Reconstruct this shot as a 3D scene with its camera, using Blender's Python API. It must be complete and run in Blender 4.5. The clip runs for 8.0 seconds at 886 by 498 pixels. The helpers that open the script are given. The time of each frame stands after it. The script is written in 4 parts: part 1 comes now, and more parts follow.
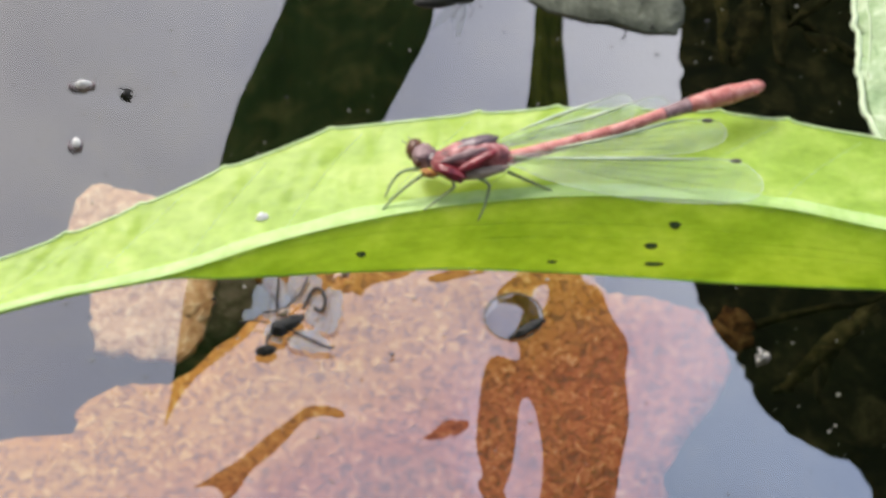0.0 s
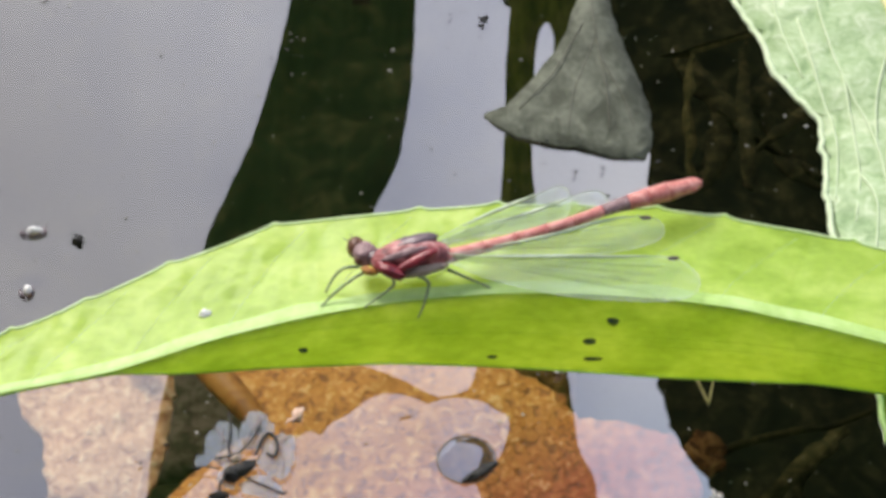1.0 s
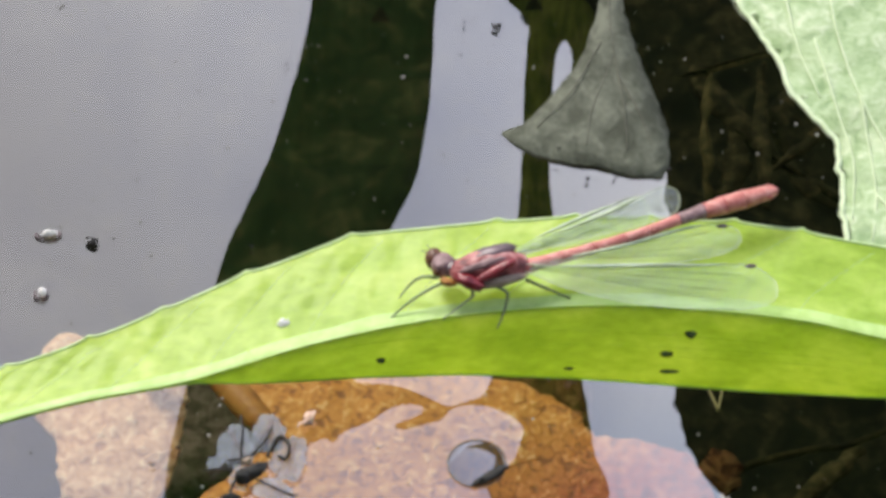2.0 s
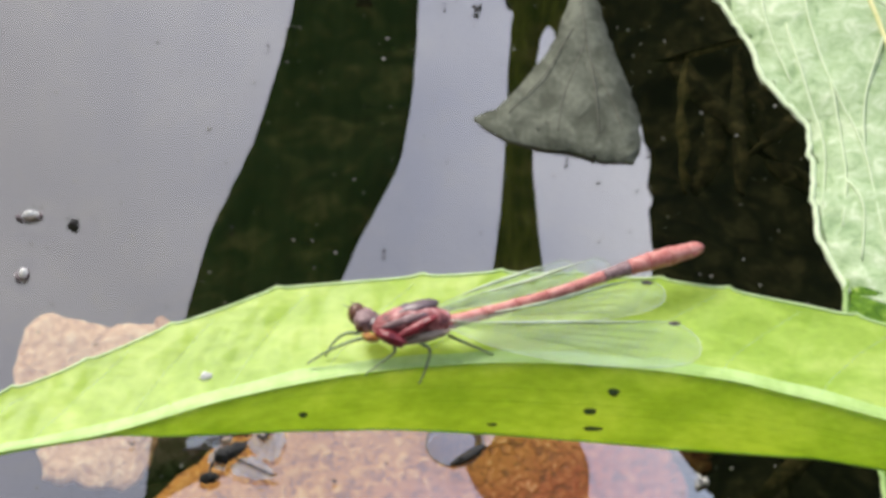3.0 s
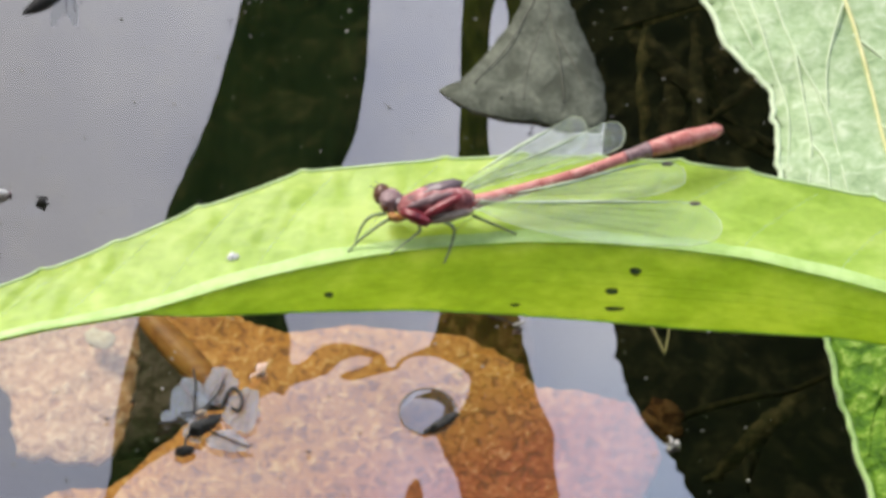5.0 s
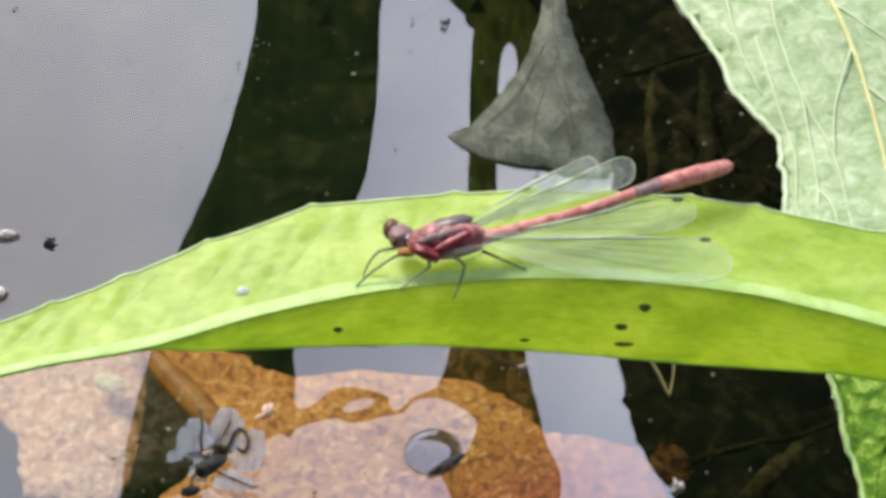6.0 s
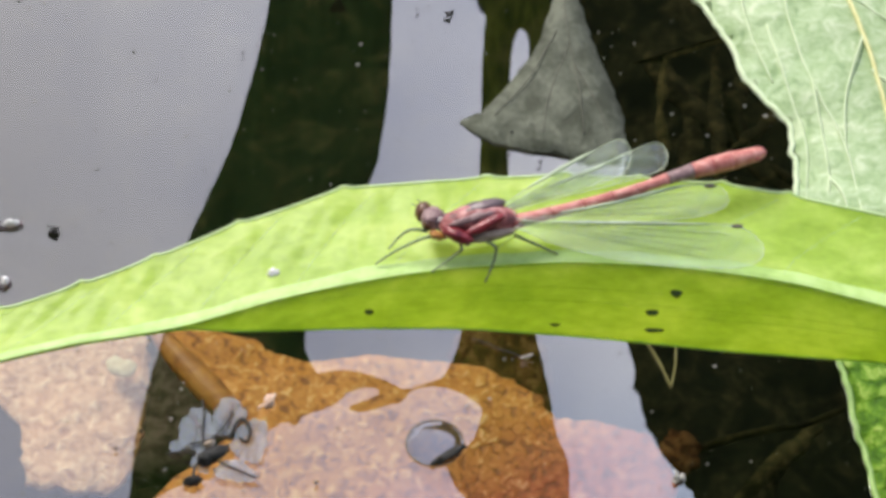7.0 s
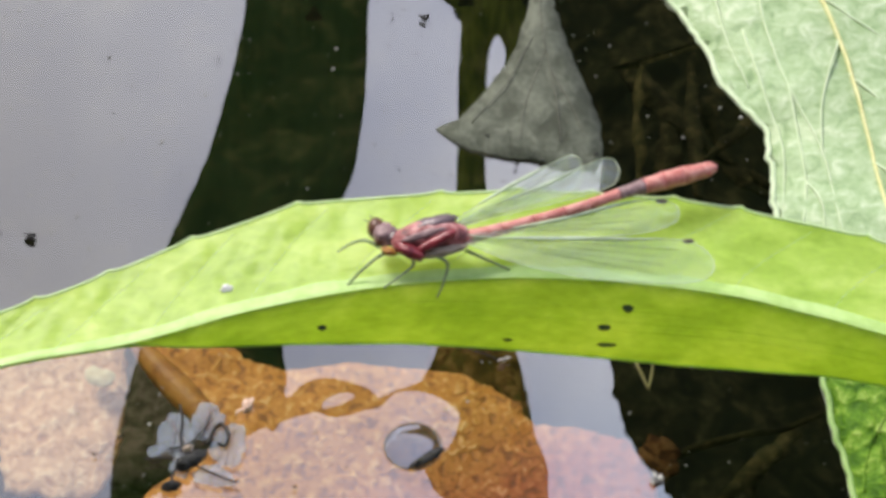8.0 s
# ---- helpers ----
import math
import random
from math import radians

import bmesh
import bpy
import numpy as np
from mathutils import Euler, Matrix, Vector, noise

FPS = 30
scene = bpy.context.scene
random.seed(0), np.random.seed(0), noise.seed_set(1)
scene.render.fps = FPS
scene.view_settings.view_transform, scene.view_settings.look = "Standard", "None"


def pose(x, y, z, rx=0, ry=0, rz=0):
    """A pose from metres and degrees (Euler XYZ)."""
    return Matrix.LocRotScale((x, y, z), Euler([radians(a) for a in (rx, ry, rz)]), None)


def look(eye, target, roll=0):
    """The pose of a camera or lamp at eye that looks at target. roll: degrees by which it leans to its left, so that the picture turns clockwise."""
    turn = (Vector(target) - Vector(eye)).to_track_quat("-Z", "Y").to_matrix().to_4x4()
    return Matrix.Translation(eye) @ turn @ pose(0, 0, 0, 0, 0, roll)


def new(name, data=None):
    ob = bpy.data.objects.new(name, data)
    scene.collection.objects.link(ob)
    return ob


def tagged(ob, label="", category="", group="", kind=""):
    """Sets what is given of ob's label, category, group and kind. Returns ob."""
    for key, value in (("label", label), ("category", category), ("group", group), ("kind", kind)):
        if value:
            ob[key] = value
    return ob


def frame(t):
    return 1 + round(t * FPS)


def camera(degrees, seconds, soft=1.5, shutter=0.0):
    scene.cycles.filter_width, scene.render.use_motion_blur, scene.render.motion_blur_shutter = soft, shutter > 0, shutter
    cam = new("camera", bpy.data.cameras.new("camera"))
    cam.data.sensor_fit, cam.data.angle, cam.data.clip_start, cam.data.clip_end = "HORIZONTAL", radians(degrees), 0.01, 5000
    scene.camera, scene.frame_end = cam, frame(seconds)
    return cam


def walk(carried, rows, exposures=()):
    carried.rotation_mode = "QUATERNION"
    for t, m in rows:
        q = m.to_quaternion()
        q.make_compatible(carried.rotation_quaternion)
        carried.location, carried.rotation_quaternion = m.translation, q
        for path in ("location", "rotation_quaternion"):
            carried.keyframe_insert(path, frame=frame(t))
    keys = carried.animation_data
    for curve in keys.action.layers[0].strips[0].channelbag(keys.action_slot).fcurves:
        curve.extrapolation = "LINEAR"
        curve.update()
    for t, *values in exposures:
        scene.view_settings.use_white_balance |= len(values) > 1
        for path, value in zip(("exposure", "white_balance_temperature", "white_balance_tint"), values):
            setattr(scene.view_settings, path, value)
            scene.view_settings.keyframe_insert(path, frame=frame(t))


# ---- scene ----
cam = camera(14, 8.0, soft=3.9)
walk(cam, [
    (0, look((-0.0000, -0.2640, 0.3147), (-0.0058, -0.0060, -0.0167))),
    (0.1, look((0.0000, -0.2641, 0.3148), (-0.0045, -0.0038, -0.0148))),
    (0.2, look((0.0000, -0.2642, 0.3149), (-0.0039, -0.0013, -0.0126))),
    (0.3, look((0.0000, -0.2643, 0.3150), (-0.0041, -0.0007, -0.0120))),
    (0.4, look((0.0000, -0.2644, 0.3151), (-0.0032, -0.0008, -0.0119))),
    (0.5, look((-0.0000, -0.2645, 0.3152), (-0.0014, -0.0006, -0.0116))),
    (0.6, look((0.0000, -0.2646, 0.3153), (-0.0023, 0.0001, -0.0109))),
    (0.7, look((0.0000, -0.2647, 0.3154), (-0.0033, 0.0024, -0.0088))),
    (0.8, look((0.0000, -0.2647, 0.3155), (-0.0022, 0.0031, -0.0080))),
    (0.9, look((0.0000, -0.2648, 0.3156), (-0.0026, 0.0038, -0.0073))),
    (1, look((-0.0000, -0.2649, 0.3157), (-0.0026, 0.0047, -0.0064))),
    (1.2, look((-0.0000, -0.2650, 0.3159), (-0.0030, 0.0057, -0.0052))),
    (2.3, look((-0.0000, -0.2660, 0.3170), (-0.0048, 0.0051, -0.0038))),
    (2.5, look((-0.0000, -0.2662, 0.3172), (-0.0040, 0.0049, -0.0036))),
    (2.7, look((0.0014, -0.2664, 0.3174), (-0.0036, 0.0039, -0.0041))),
    (2.8, look((0.0021, -0.2664, 0.3175), (-0.0012, 0.0035, -0.0043))),
    (3, look((0.0035, -0.2666, 0.3177), (-0.0013, 0.0032, -0.0042))),
    (3.1, look((0.0030, -0.2667, 0.3178), (-0.0009, 0.0024, -0.0046))),
    (3.2, look((0.0026, -0.2668, 0.3179), (-0.0000, 0.0019, -0.0049))),
    (3.3, look((0.0021, -0.2668, 0.3180), (-0.0001, 0.0026, -0.0042))),
    (3.4, look((0.0017, -0.2669, 0.3181), (0.0011, 0.0020, -0.0045))),
    (3.5, look((0.0012, -0.2670, 0.3182), (0.0022, 0.0001, -0.0059))),
    (3.6, look((0.0010, -0.2671, 0.3183), (0.0025, 0.0005, -0.0054))),
    (3.7, look((0.0007, -0.2672, 0.3184), (0.0018, 0.0003, -0.0054))),
    (3.8, look((0.0005, -0.2672, 0.3185), (0.0015, -0.0015, -0.0067))),
    (4, look((-0.0000, -0.2674, 0.3187), (0.0019, -0.0024, -0.0071))),
    (4.2, look((0.0000, -0.2676, 0.3189), (0.0023, -0.0039, -0.0080))),
    (4.3, look((0.0000, -0.2676, 0.3190), (0.0016, -0.0023, -0.0065))),
    (4.5, look((-0.0000, -0.2678, 0.3192), (0.0019, -0.0020, -0.0059))),
    (4.6, look((0.0000, -0.2679, 0.3193), (0.0016, -0.0018, -0.0056))),
    (4.7, look((0.0000, -0.2680, 0.3194), (0.0006, -0.0014, -0.0050))),
    (4.8, look((0.0000, -0.2681, 0.3195), (0.0005, -0.0002, -0.0039))),
    (5, look((-0.0000, -0.2683, 0.3197), (0.0023, -0.0011, -0.0043))),
    (5.1, look((0.0000, -0.2683, 0.3198), (0.0019, -0.0000, -0.0033))),
    (5.2, look((-0.0000, -0.2684, 0.3199), (0.0015, 0.0013, -0.0020))),
    (6.3, look((-0.0000, -0.2694, 0.3210), (0.0013, 0.0025, 0.0009))),
    (6.5, look((-0.0000, -0.2695, 0.3212), (0.0010, 0.0029, 0.0016))),
    (6.7, look((0.0000, -0.2697, 0.3214), (0.0002, 0.0013, 0.0006))),
    (6.8, look((0.0000, -0.2698, 0.3215), (0.0004, 0.0015, 0.0009))),
    (7, look((-0.0000, -0.2700, 0.3217), (0.0000, 0.0000, 0.0000))),
    (7.2, look((0.0000, -0.2700, 0.3217), (-0.0008, -0.0004, -0.0004))),
    (7.3, look((0.0000, -0.2700, 0.3217), (0.0003, -0.0006, -0.0005))),
    (7.5, look((-0.0000, -0.2700, 0.3217), (0.0019, -0.0004, -0.0003))),
    (7.7, look((0.0000, -0.2700, 0.3217), (0.0018, -0.0004, -0.0003))),
    (7.8, look((0.0000, -0.2700, 0.3217), (0.0030, -0.0006, -0.0004))),
    (8, look((-0.0000, -0.2700, 0.3217), (0.0026, 0.0006, 0.0006))),
], exposures=[(0, 0.0), (8, 0.0)])

# ---- world and sun ----
SUN_FROM = Vector((-0.55, 0.70, 1.0)).normalized()
world = bpy.data.worlds.new("sky")
scene.world = world
world.use_nodes = True
wn, wl = world.node_tree.nodes, world.node_tree.links
sky = wn.new("ShaderNodeTexSky")
sky.sky_type, sky.sun_disc = "NISHITA", False
sky.sun_elevation = math.asin(SUN_FROM.z)
sky.sun_rotation = math.atan2(SUN_FROM.x, SUN_FROM.y)
sky.dust_density = 4.0
veil = wn.new("ShaderNodeMix")
veil.data_type = "RGBA"
haze = wn.new("ShaderNodeTexNoise")
haze.inputs["Scale"].default_value, haze.inputs["Detail"].default_value = 9.0, 3.0
spread = wn.new("ShaderNodeMapRange")
spread.inputs["To Min"].default_value, spread.inputs["To Max"].default_value = 0.7, 0.9
wl.new(haze.outputs["Fac"], spread.inputs["Value"])
wl.new(spread.outputs["Result"], veil.inputs["Factor"])
wl.new(sky.outputs["Color"], veil.inputs["A"])
cloud = wn.new("ShaderNodeValToRGB")
cloud.color_ramp.elements[0].position, cloud.color_ramp.elements[0].color = 0.38, (0.595, 0.64, 0.83, 1)
cloud.color_ramp.elements[1].position, cloud.color_ramp.elements[1].color = 0.62, (0.975, 0.985, 1.08, 1)
wl.new(haze.outputs["Fac"], cloud.inputs["Fac"])
bright = wn.new("ShaderNodeVectorMath")
bright.operation = "SCALE"
# the overcast is thinner, and brighter, towards +x and the horizon
side = wn.new("ShaderNodeTexCoord")
apart = wn.new("ShaderNodeVectorMath")
apart.operation = "DOT_PRODUCT"
apart.inputs[1].default_value = (1.0, 0.0, -1.2)
thin = wn.new("ShaderNodeMapRange")
thin.inputs["From Min"].default_value, thin.inputs["From Max"].default_value = -1.02, -0.86
thin.inputs["To Min"].default_value, thin.inputs["To Max"].default_value = 5.9, 12.4
wl.new(side.outputs["Generated"], apart.inputs[0])
wl.new(apart.outputs["Value"], thin.inputs["Value"])
wl.new(thin.outputs["Result"], bright.inputs["Scale"])
wl.new(cloud.outputs["Color"], bright.inputs[0])
# the veil of cloud ends overhead, where the sky turns bluer
height = wn.new("ShaderNodeSeparateXYZ")
wl.new(side.outputs["Generated"], height.inputs[0])
gap = wn.new("ShaderNodeMapRange")
gap.interpolation_type = "SMOOTHSTEP"
gap.inputs["From Min"].default_value, gap.inputs["From Max"].default_value = 0.770, 0.822
wl.new(height.outputs["Z"], gap.inputs["Value"])
bluer = wn.new("ShaderNodeMix")
bluer.data_type, bluer.blend_type = "RGBA", "MULTIPLY"
bluer.inputs["B"].default_value = (0.62, 0.75, 0.95, 1)
wl.new(gap.outputs["Result"], bluer.inputs["Factor"])
wl.new(bright.outputs[0], bluer.inputs["A"])
wl.new(bluer.outputs["Result"], veil.inputs["B"])
wl.new(veil.outputs["Result"], wn["Background"].inputs["Color"])
wn["Background"].inputs["Strength"].default_value = 0.152

sun = new("sun", bpy.data.lights.new("sun", "SUN"))
sun.data.energy, sun.data.angle, sun.data.color = 5.0, radians(20.0), (1.0, 0.95, 0.86)
sun.matrix_world = look(SUN_FROM * 3, (0, 0, 0))

MM = 0.001


# ---- materials ----
def material(name, stops, scale=300.0, rough=0.5, bump=0.2, fine=4.0, spec=0.5, translucent=0.0, detail=6.0,
             stretch=(1, 1, 1), tint=None, bump_size=0.0003, twist=0.0, far_end=None):
    """Mottled surface: a broad noise through a colour ramp, a finer one on top, both in metres."""
    m = bpy.data.materials.new(name)
    m.use_nodes = True
    n, l = m.node_tree.nodes, m.node_tree.links
    b = n["Principled BSDF"]
    b.inputs["Roughness"].default_value = rough
    b.inputs["Specular IOR Level"].default_value = spec
    co = n.new("ShaderNodeTexCoord")
    mp = n.new("ShaderNodeMapping")
    mp.inputs["Scale"].default_value = stretch
    l.new(co.outputs["Object"], mp.inputs["Vector"])
    broad = n.new("ShaderNodeTexNoise")
    broad.inputs["Scale"].default_value, broad.inputs["Detail"].default_value = scale, detail
    broad.inputs["Distortion"].default_value = twist
    small = n.new("ShaderNodeTexNoise")
    small.inputs["Scale"].default_value, small.inputs["Detail"].default_value = scale * fine, 3.0
    for t in (broad, small):
        l.new(mp.outputs["Vector"], t.inputs["Vector"])
    ramp = n.new("ShaderNodeValToRGB")
    els = ramp.color_ramp.elements
    while len(els) < len(stops):
        els.new(0.5)
    for e, (p, c) in zip(els, stops):
        e.position, e.color = p, (*c, 1)
    add = n.new("ShaderNodeMath")
    add.operation = "MULTIPLY_ADD"
    add.inputs[1].default_value = 0.35
    sub = n.new("ShaderNodeMath")
    sub.operation = "SUBTRACT"
    sub.inputs[1].default_value = 0.175
    l.new(small.outputs["Fac"], add.inputs[0])
    l.new(broad.outputs["Fac"], add.inputs[2])
    l.new(add.outputs[0], sub.inputs[0])
    l.new(sub.outputs[0], ramp.inputs["Fac"])
    colour = ramp.outputs["Color"]
    if far_end:
        # the leaf's colour turns along its length (metres)
        y0, y1, far_stops = far_end
        sep, mr, turn, other = n.new("ShaderNodeVectorMath"), n.new("ShaderNodeMapRange"), n.new("ShaderNodeMix"), n.new("ShaderNodeValToRGB")
        l.new(co.outputs["Object"], sep.inputs[0])
        sep.operation = "DOT_PRODUCT"
        sep.inputs[1].default_value = (0.50, -0.87, 0.0)
        l.new(sep.outputs["Value"], mr.inputs["Value"])
        mr.inputs["From Min"].default_value, mr.inputs["From Max"].default_value = y0, y1
        while len(other.color_ramp.elements) < len(far_stops):
            other.color_ramp.elements.new(0.5)
        for e, (p, c) in zip(other.color_ramp.elements, far_stops):
            e.position, e.color = p, (*c, 1)
        l.new(sub.outputs[0], other.inputs["Fac"])
        turn.data_type = "RGBA"
        l.new(mr.outputs["Result"], turn.inputs["Factor"])
        l.new(colour, turn.inputs["A"])
        l.new(other.outputs["Color"], turn.inputs["B"])
        colour = turn.outputs["Result"]
    l.new(colour, b.inputs["Base Color"])
    bp = n.new("ShaderNodeBump")
    bp.inputs["Strength"].default_value, bp.inputs["Distance"].default_value = bump, bump_size
    l.new(sub.outputs[0], bp.inputs["Height"])
    l.new(bp.outputs["Normal"], b.inputs["Normal"])
    if translucent:
        tr = n.new("ShaderNodeBsdfTranslucent")
        mul = n.new("ShaderNodeMix")
        mul.data_type, mul.blend_type = "RGBA", "MULTIPLY"
        mul.inputs["Factor"].default_value = 1.0
        l.new(ramp.outputs["Color"], mul.inputs["A"])
        mul.inputs["B"].default_value = (*(tint or (1, 1, 1)), 1)
        l.new(mul.outputs["Result"], tr.inputs["Color"])
        mix = n.new("ShaderNodeMixShader")
        mix.inputs[0].default_value = translucent
        l.new(b.outputs[0], mix.inputs[1])
        l.new(tr.outputs[0], mix.inputs[2])
        l.new(mix.outputs[0], n["Material Output"].inputs["Surface"])
    return m


def clear(name, tint, gloss, rough=0.0, body=None, body_mix=0.0):
    """See-through sheet: part mirror, part clear, and if body is given a little matt colour."""
    m = bpy.data.materials.new(name)
    m.use_nodes = True
    n, l = m.node_tree.nodes, m.node_tree.links
    n.remove(n["Principled BSDF"])
    tr, gl, mix = n.new("ShaderNodeBsdfTransparent"), n.new("ShaderNodeBsdfGlossy"), n.new("ShaderNodeMixShader")
    tr.inputs["Color"].default_value = (*tint, 1)
    gl.inputs["Roughness"].default_value = rough
    mix.inputs[0].default_value = gloss
    l.new(tr.outputs[0], mix.inputs[1])
    l.new(gl.outputs[0], mix.inputs[2])
    out = mix
    if body:
        df, mix2 = n.new("ShaderNodeBsdfDiffuse"), n.new("ShaderNodeMixShader")
        df.inputs["Color"].default_value = (*body, 1)
        mix2.inputs[0].default_value = body_mix
        l.new(mix.outputs[0], mix2.inputs[1])
        l.new(df.outputs[0], mix2.inputs[2])
        out = mix2
    l.new(out.outputs[0], n["Material Output"].inputs["Surface"])
    return m


STEM = material("rotting_stem", [(0.35, (0.007, 0.006, 0.002)), (0.6, (0.028, 0.024, 0.007)), (0.75, (0.055, 0.045, 0.014))], 300, 0.9, 0.5, spec=0.05)
WATER = clear("pond_water", (0.95, 0.96, 0.92), 0.36)
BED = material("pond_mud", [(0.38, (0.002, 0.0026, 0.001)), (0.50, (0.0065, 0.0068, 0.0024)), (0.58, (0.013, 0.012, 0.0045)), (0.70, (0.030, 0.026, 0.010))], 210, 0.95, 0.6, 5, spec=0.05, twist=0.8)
SUNKEN = material("sodden_brown_leaf", [(0.34, (0.28, 0.098, 0.012)), (0.42, (0.47, 0.175, 0.018)), (0.48, (0.62, 0.265, 0.034)), (0.54, (0.58, 0.235, 0.028)), (0.61, (0.70, 0.335, 0.062)), (0.70, (0.84, 0.52, 0.18))], 900, 0.6, 0.85, 2.6, bump_size=0.0006, twist=0.8, detail=2.5,
                  far_end=(0.0100, 0.0220, [(0.34, (0.17, 0.028, 0.006)), (0.45, (0.33, 0.064, 0.014)), (0.54, (0.41, 0.086, 0.022)), (0.62, (0.49, 0.135, 0.044)), (0.72, (0.64, 0.28, 0.13))]))
LITTER = material("rotting_litter", [(0.38, (0.026, 0.010, 0.003)), (0.5, (0.078, 0.034, 0.009)), (0.66, (0.15, 0.085, 0.028))], 600, 0.9, 0.6, 4, spec=0.05, twist=0.8)
# MURK and DIM: the dimming by deep water is put into the colour
MURK = material("depth_dimmed_leaf", [(0.38, (0.009, 0.008, 0.003)), (0.52, (0.022, 0.019, 0.007)), (0.66, (0.050, 0.041, 0.016))], 420, 0.95, 0.6, 4, spec=0.05, twist=0.8)
SILT = material("silted_leaf", [(0.38, (0.035, 0.026, 0.016)), (0.5, (0.075, 0.056, 0.036)), (0.66, (0.12, 0.092, 0.065))], 500, 0.95, 0.6, 4, spec=0.05, twist=0.8)
DIM = material("depth_dimmed_olive_blade", [(0.36, (0.018, 0.016, 0.005)), (0.52, (0.042, 0.036, 0.011)), (0.68, (0.080, 0.066, 0.024))], 500, 0.95, 0.6, 4, spec=0.05, twist=0.8)
SUNKEN_PALE = material("sodden_pale_leaf", [(0.34, (0.46, 0.21, 0.08)), (0.46, (0.64, 0.35, 0.15)), (0.56, (0.72, 0.43, 0.21)), (0.72, (0.92, 0.68, 0.40))], 900, 0.7, 0.9, 2.5, bump_size=0.0006, twist=0.6, detail=3.0)
PALE_SCRAP = material("bleached_leaf", [(0.35, (0.50, 0.40, 0.18)), (0.65, (0.70, 0.62, 0.36))], 900, 0.7, 0.5)
SUNKEN_DARK = material("sodden_leaf_rim", [(0.36, (0.22, 0.075, 0.010)), (0.5, (0.38, 0.15, 0.02)), (0.64, (0.50, 0.23, 0.04))], 300, 0.55, 0.4, 4, bump_size=0.0004, twist=0.7)
LEAF = material("fresh_leaf", [(0.3, (0.275, 0.44, 0.05)), (0.5, (0.39, 0.575, 0.105)), (0.7, (0.52, 0.69, 0.20))], 190, 0.48, 0.5, 6, spec=0.65, translucent=0.5, tint=(1.7, 1.55, 0.0), stretch=(0.6, 1, 1), bump_size=0.0006, twist=0.4)
LEAF_BAND = material("leaf_midrib", [(0.3, (0.42, 0.60, 0.17)), (0.7, (0.55, 0.72, 0.29))], 300, 0.5, 0.3, spec=0.5, translucent=0.3, tint=(1.3, 1.25, 0.2))
LEAF_PALE = material("leaf_margin", [(0.3, (0.42, 0.58, 0.22)), (0.7, (0.54, 0.68, 0.34))], 400, 0.5, 0.2)
PAD = material("pale_leaf", [(0.30, (0.22, 0.32, 0.145)), (0.44, (0.31, 0.42, 0.21)), (0.54, (0.37, 0.475, 0.26)), (0.70, (0.52, 0.60, 0.39))], 420, 0.5, 0.6, 4, spec=0.35, bump_size=0.0005, twist=0.8)
PAD_VEIN = material("pale_vein", [(0.3, (0.50, 0.60, 0.36)), (0.7, (0.62, 0.70, 0.47))], 400, 0.6, 0.2, spec=0.3)
PAD_RIB = material("yellow_midrib", [(0.3, (0.62, 0.60, 0.24)), (0.7, (0.74, 0.72, 0.36))], 400, 0.6, 0.2)
PAD_DEEP = material("wet_green_leaf", [(0.34, (0.035, 0.095, 0.003)), (0.47, (0.075, 0.165, 0.007)), (0.57, (0.13, 0.24, 0.018)), (0.70, (0.30, 0.41, 0.09))], 520, 0.5, 1.0, 4, spec=0.12, bump_size=0.0008, twist=0.6)
PAD_EDGE = material("wet_leaf_margin", [(0.3, (0.17, 0.29, 0.06)), (0.7, (0.26, 0.39, 0.11))], 400, 0.5, 0.2)
THORAX = material("maroon_chitin", [(0.36, (0.09, 0.016, 0.018)), (0.48, (0.24, 0.058, 0.058)), (0.58, (0.38, 0.14, 0.13)), (0.70, (0.50, 0.29, 0.28))], 900, 0.5, 0.6, 3)
STRAW = material("dry_straw", [(0.3, (0.12, 0.11, 0.03)), (0.7, (0.22, 0.20, 0.07))], 900, 0.7, 0.2, spec=0.2)
GREY = material("dull_leaf", [(0.34, (0.050, 0.054, 0.038)), (0.5, (0.080, 0.086, 0.064)), (0.66, (0.118, 0.124, 0.094))], 420, 0.8, 0.7, 4, spec=0.2, bump_size=0.0005, twist=0.6, stretch=(1, 0.7, 1))
GREY_VEIN = material("dull_vein", [(0.3, (0.085, 0.085, 0.065)), (0.7, (0.115, 0.115, 0.09))], 400, 0.8, 0.2, spec=0.2)
# near-black green: the shade under the overhanging leaves is put into the colour
SHADE = material("leaf_painted_shade", [(0.3, (0.010, 0.018, 0.004)), (0.7, (0.022, 0.034, 0.009))], 40, 0.9, 0.2, spec=0.1)
DEEP = material("deep_green_leaf", [(0.3, (0.032, 0.074, 0.014)), (0.7, (0.062, 0.115, 0.028))], 60, 0.9, 0.2, spec=0.1, stretch=(3, 0.4, 1))
SHADE_BANK = material("shade_bank_earth", [(0.35, (0.02, 0.022, 0.009)), (0.5, (0.045, 0.042, 0.02)), (0.68, (0.06, 0.085, 0.025))], 30, 0.95, 0.8, 6, spec=0.1, bump_size=0.006)
OLIVE = material("olive_leaf", [(0.3, (0.050, 0.078, 0.006)), (0.5, (0.105, 0.14, 0.013)), (0.7, (0.19, 0.22, 0.028))], 90, 0.9, 0.2, spec=0.1, stretch=(3, 0.5, 1))
SPOT = material("leaf_blemish", [(0.3, (0.022, 0.045, 0.008)), (0.7, (0.07, 0.11, 0.02))], 1500, 0.7, 0.3)
WHITE = material("pale_seed", [(0.3, (0.30, 0.28, 0.26)), (0.7, (0.48, 0.45, 0.42))], 1500, 0.7, 0.3, spec=0.2)
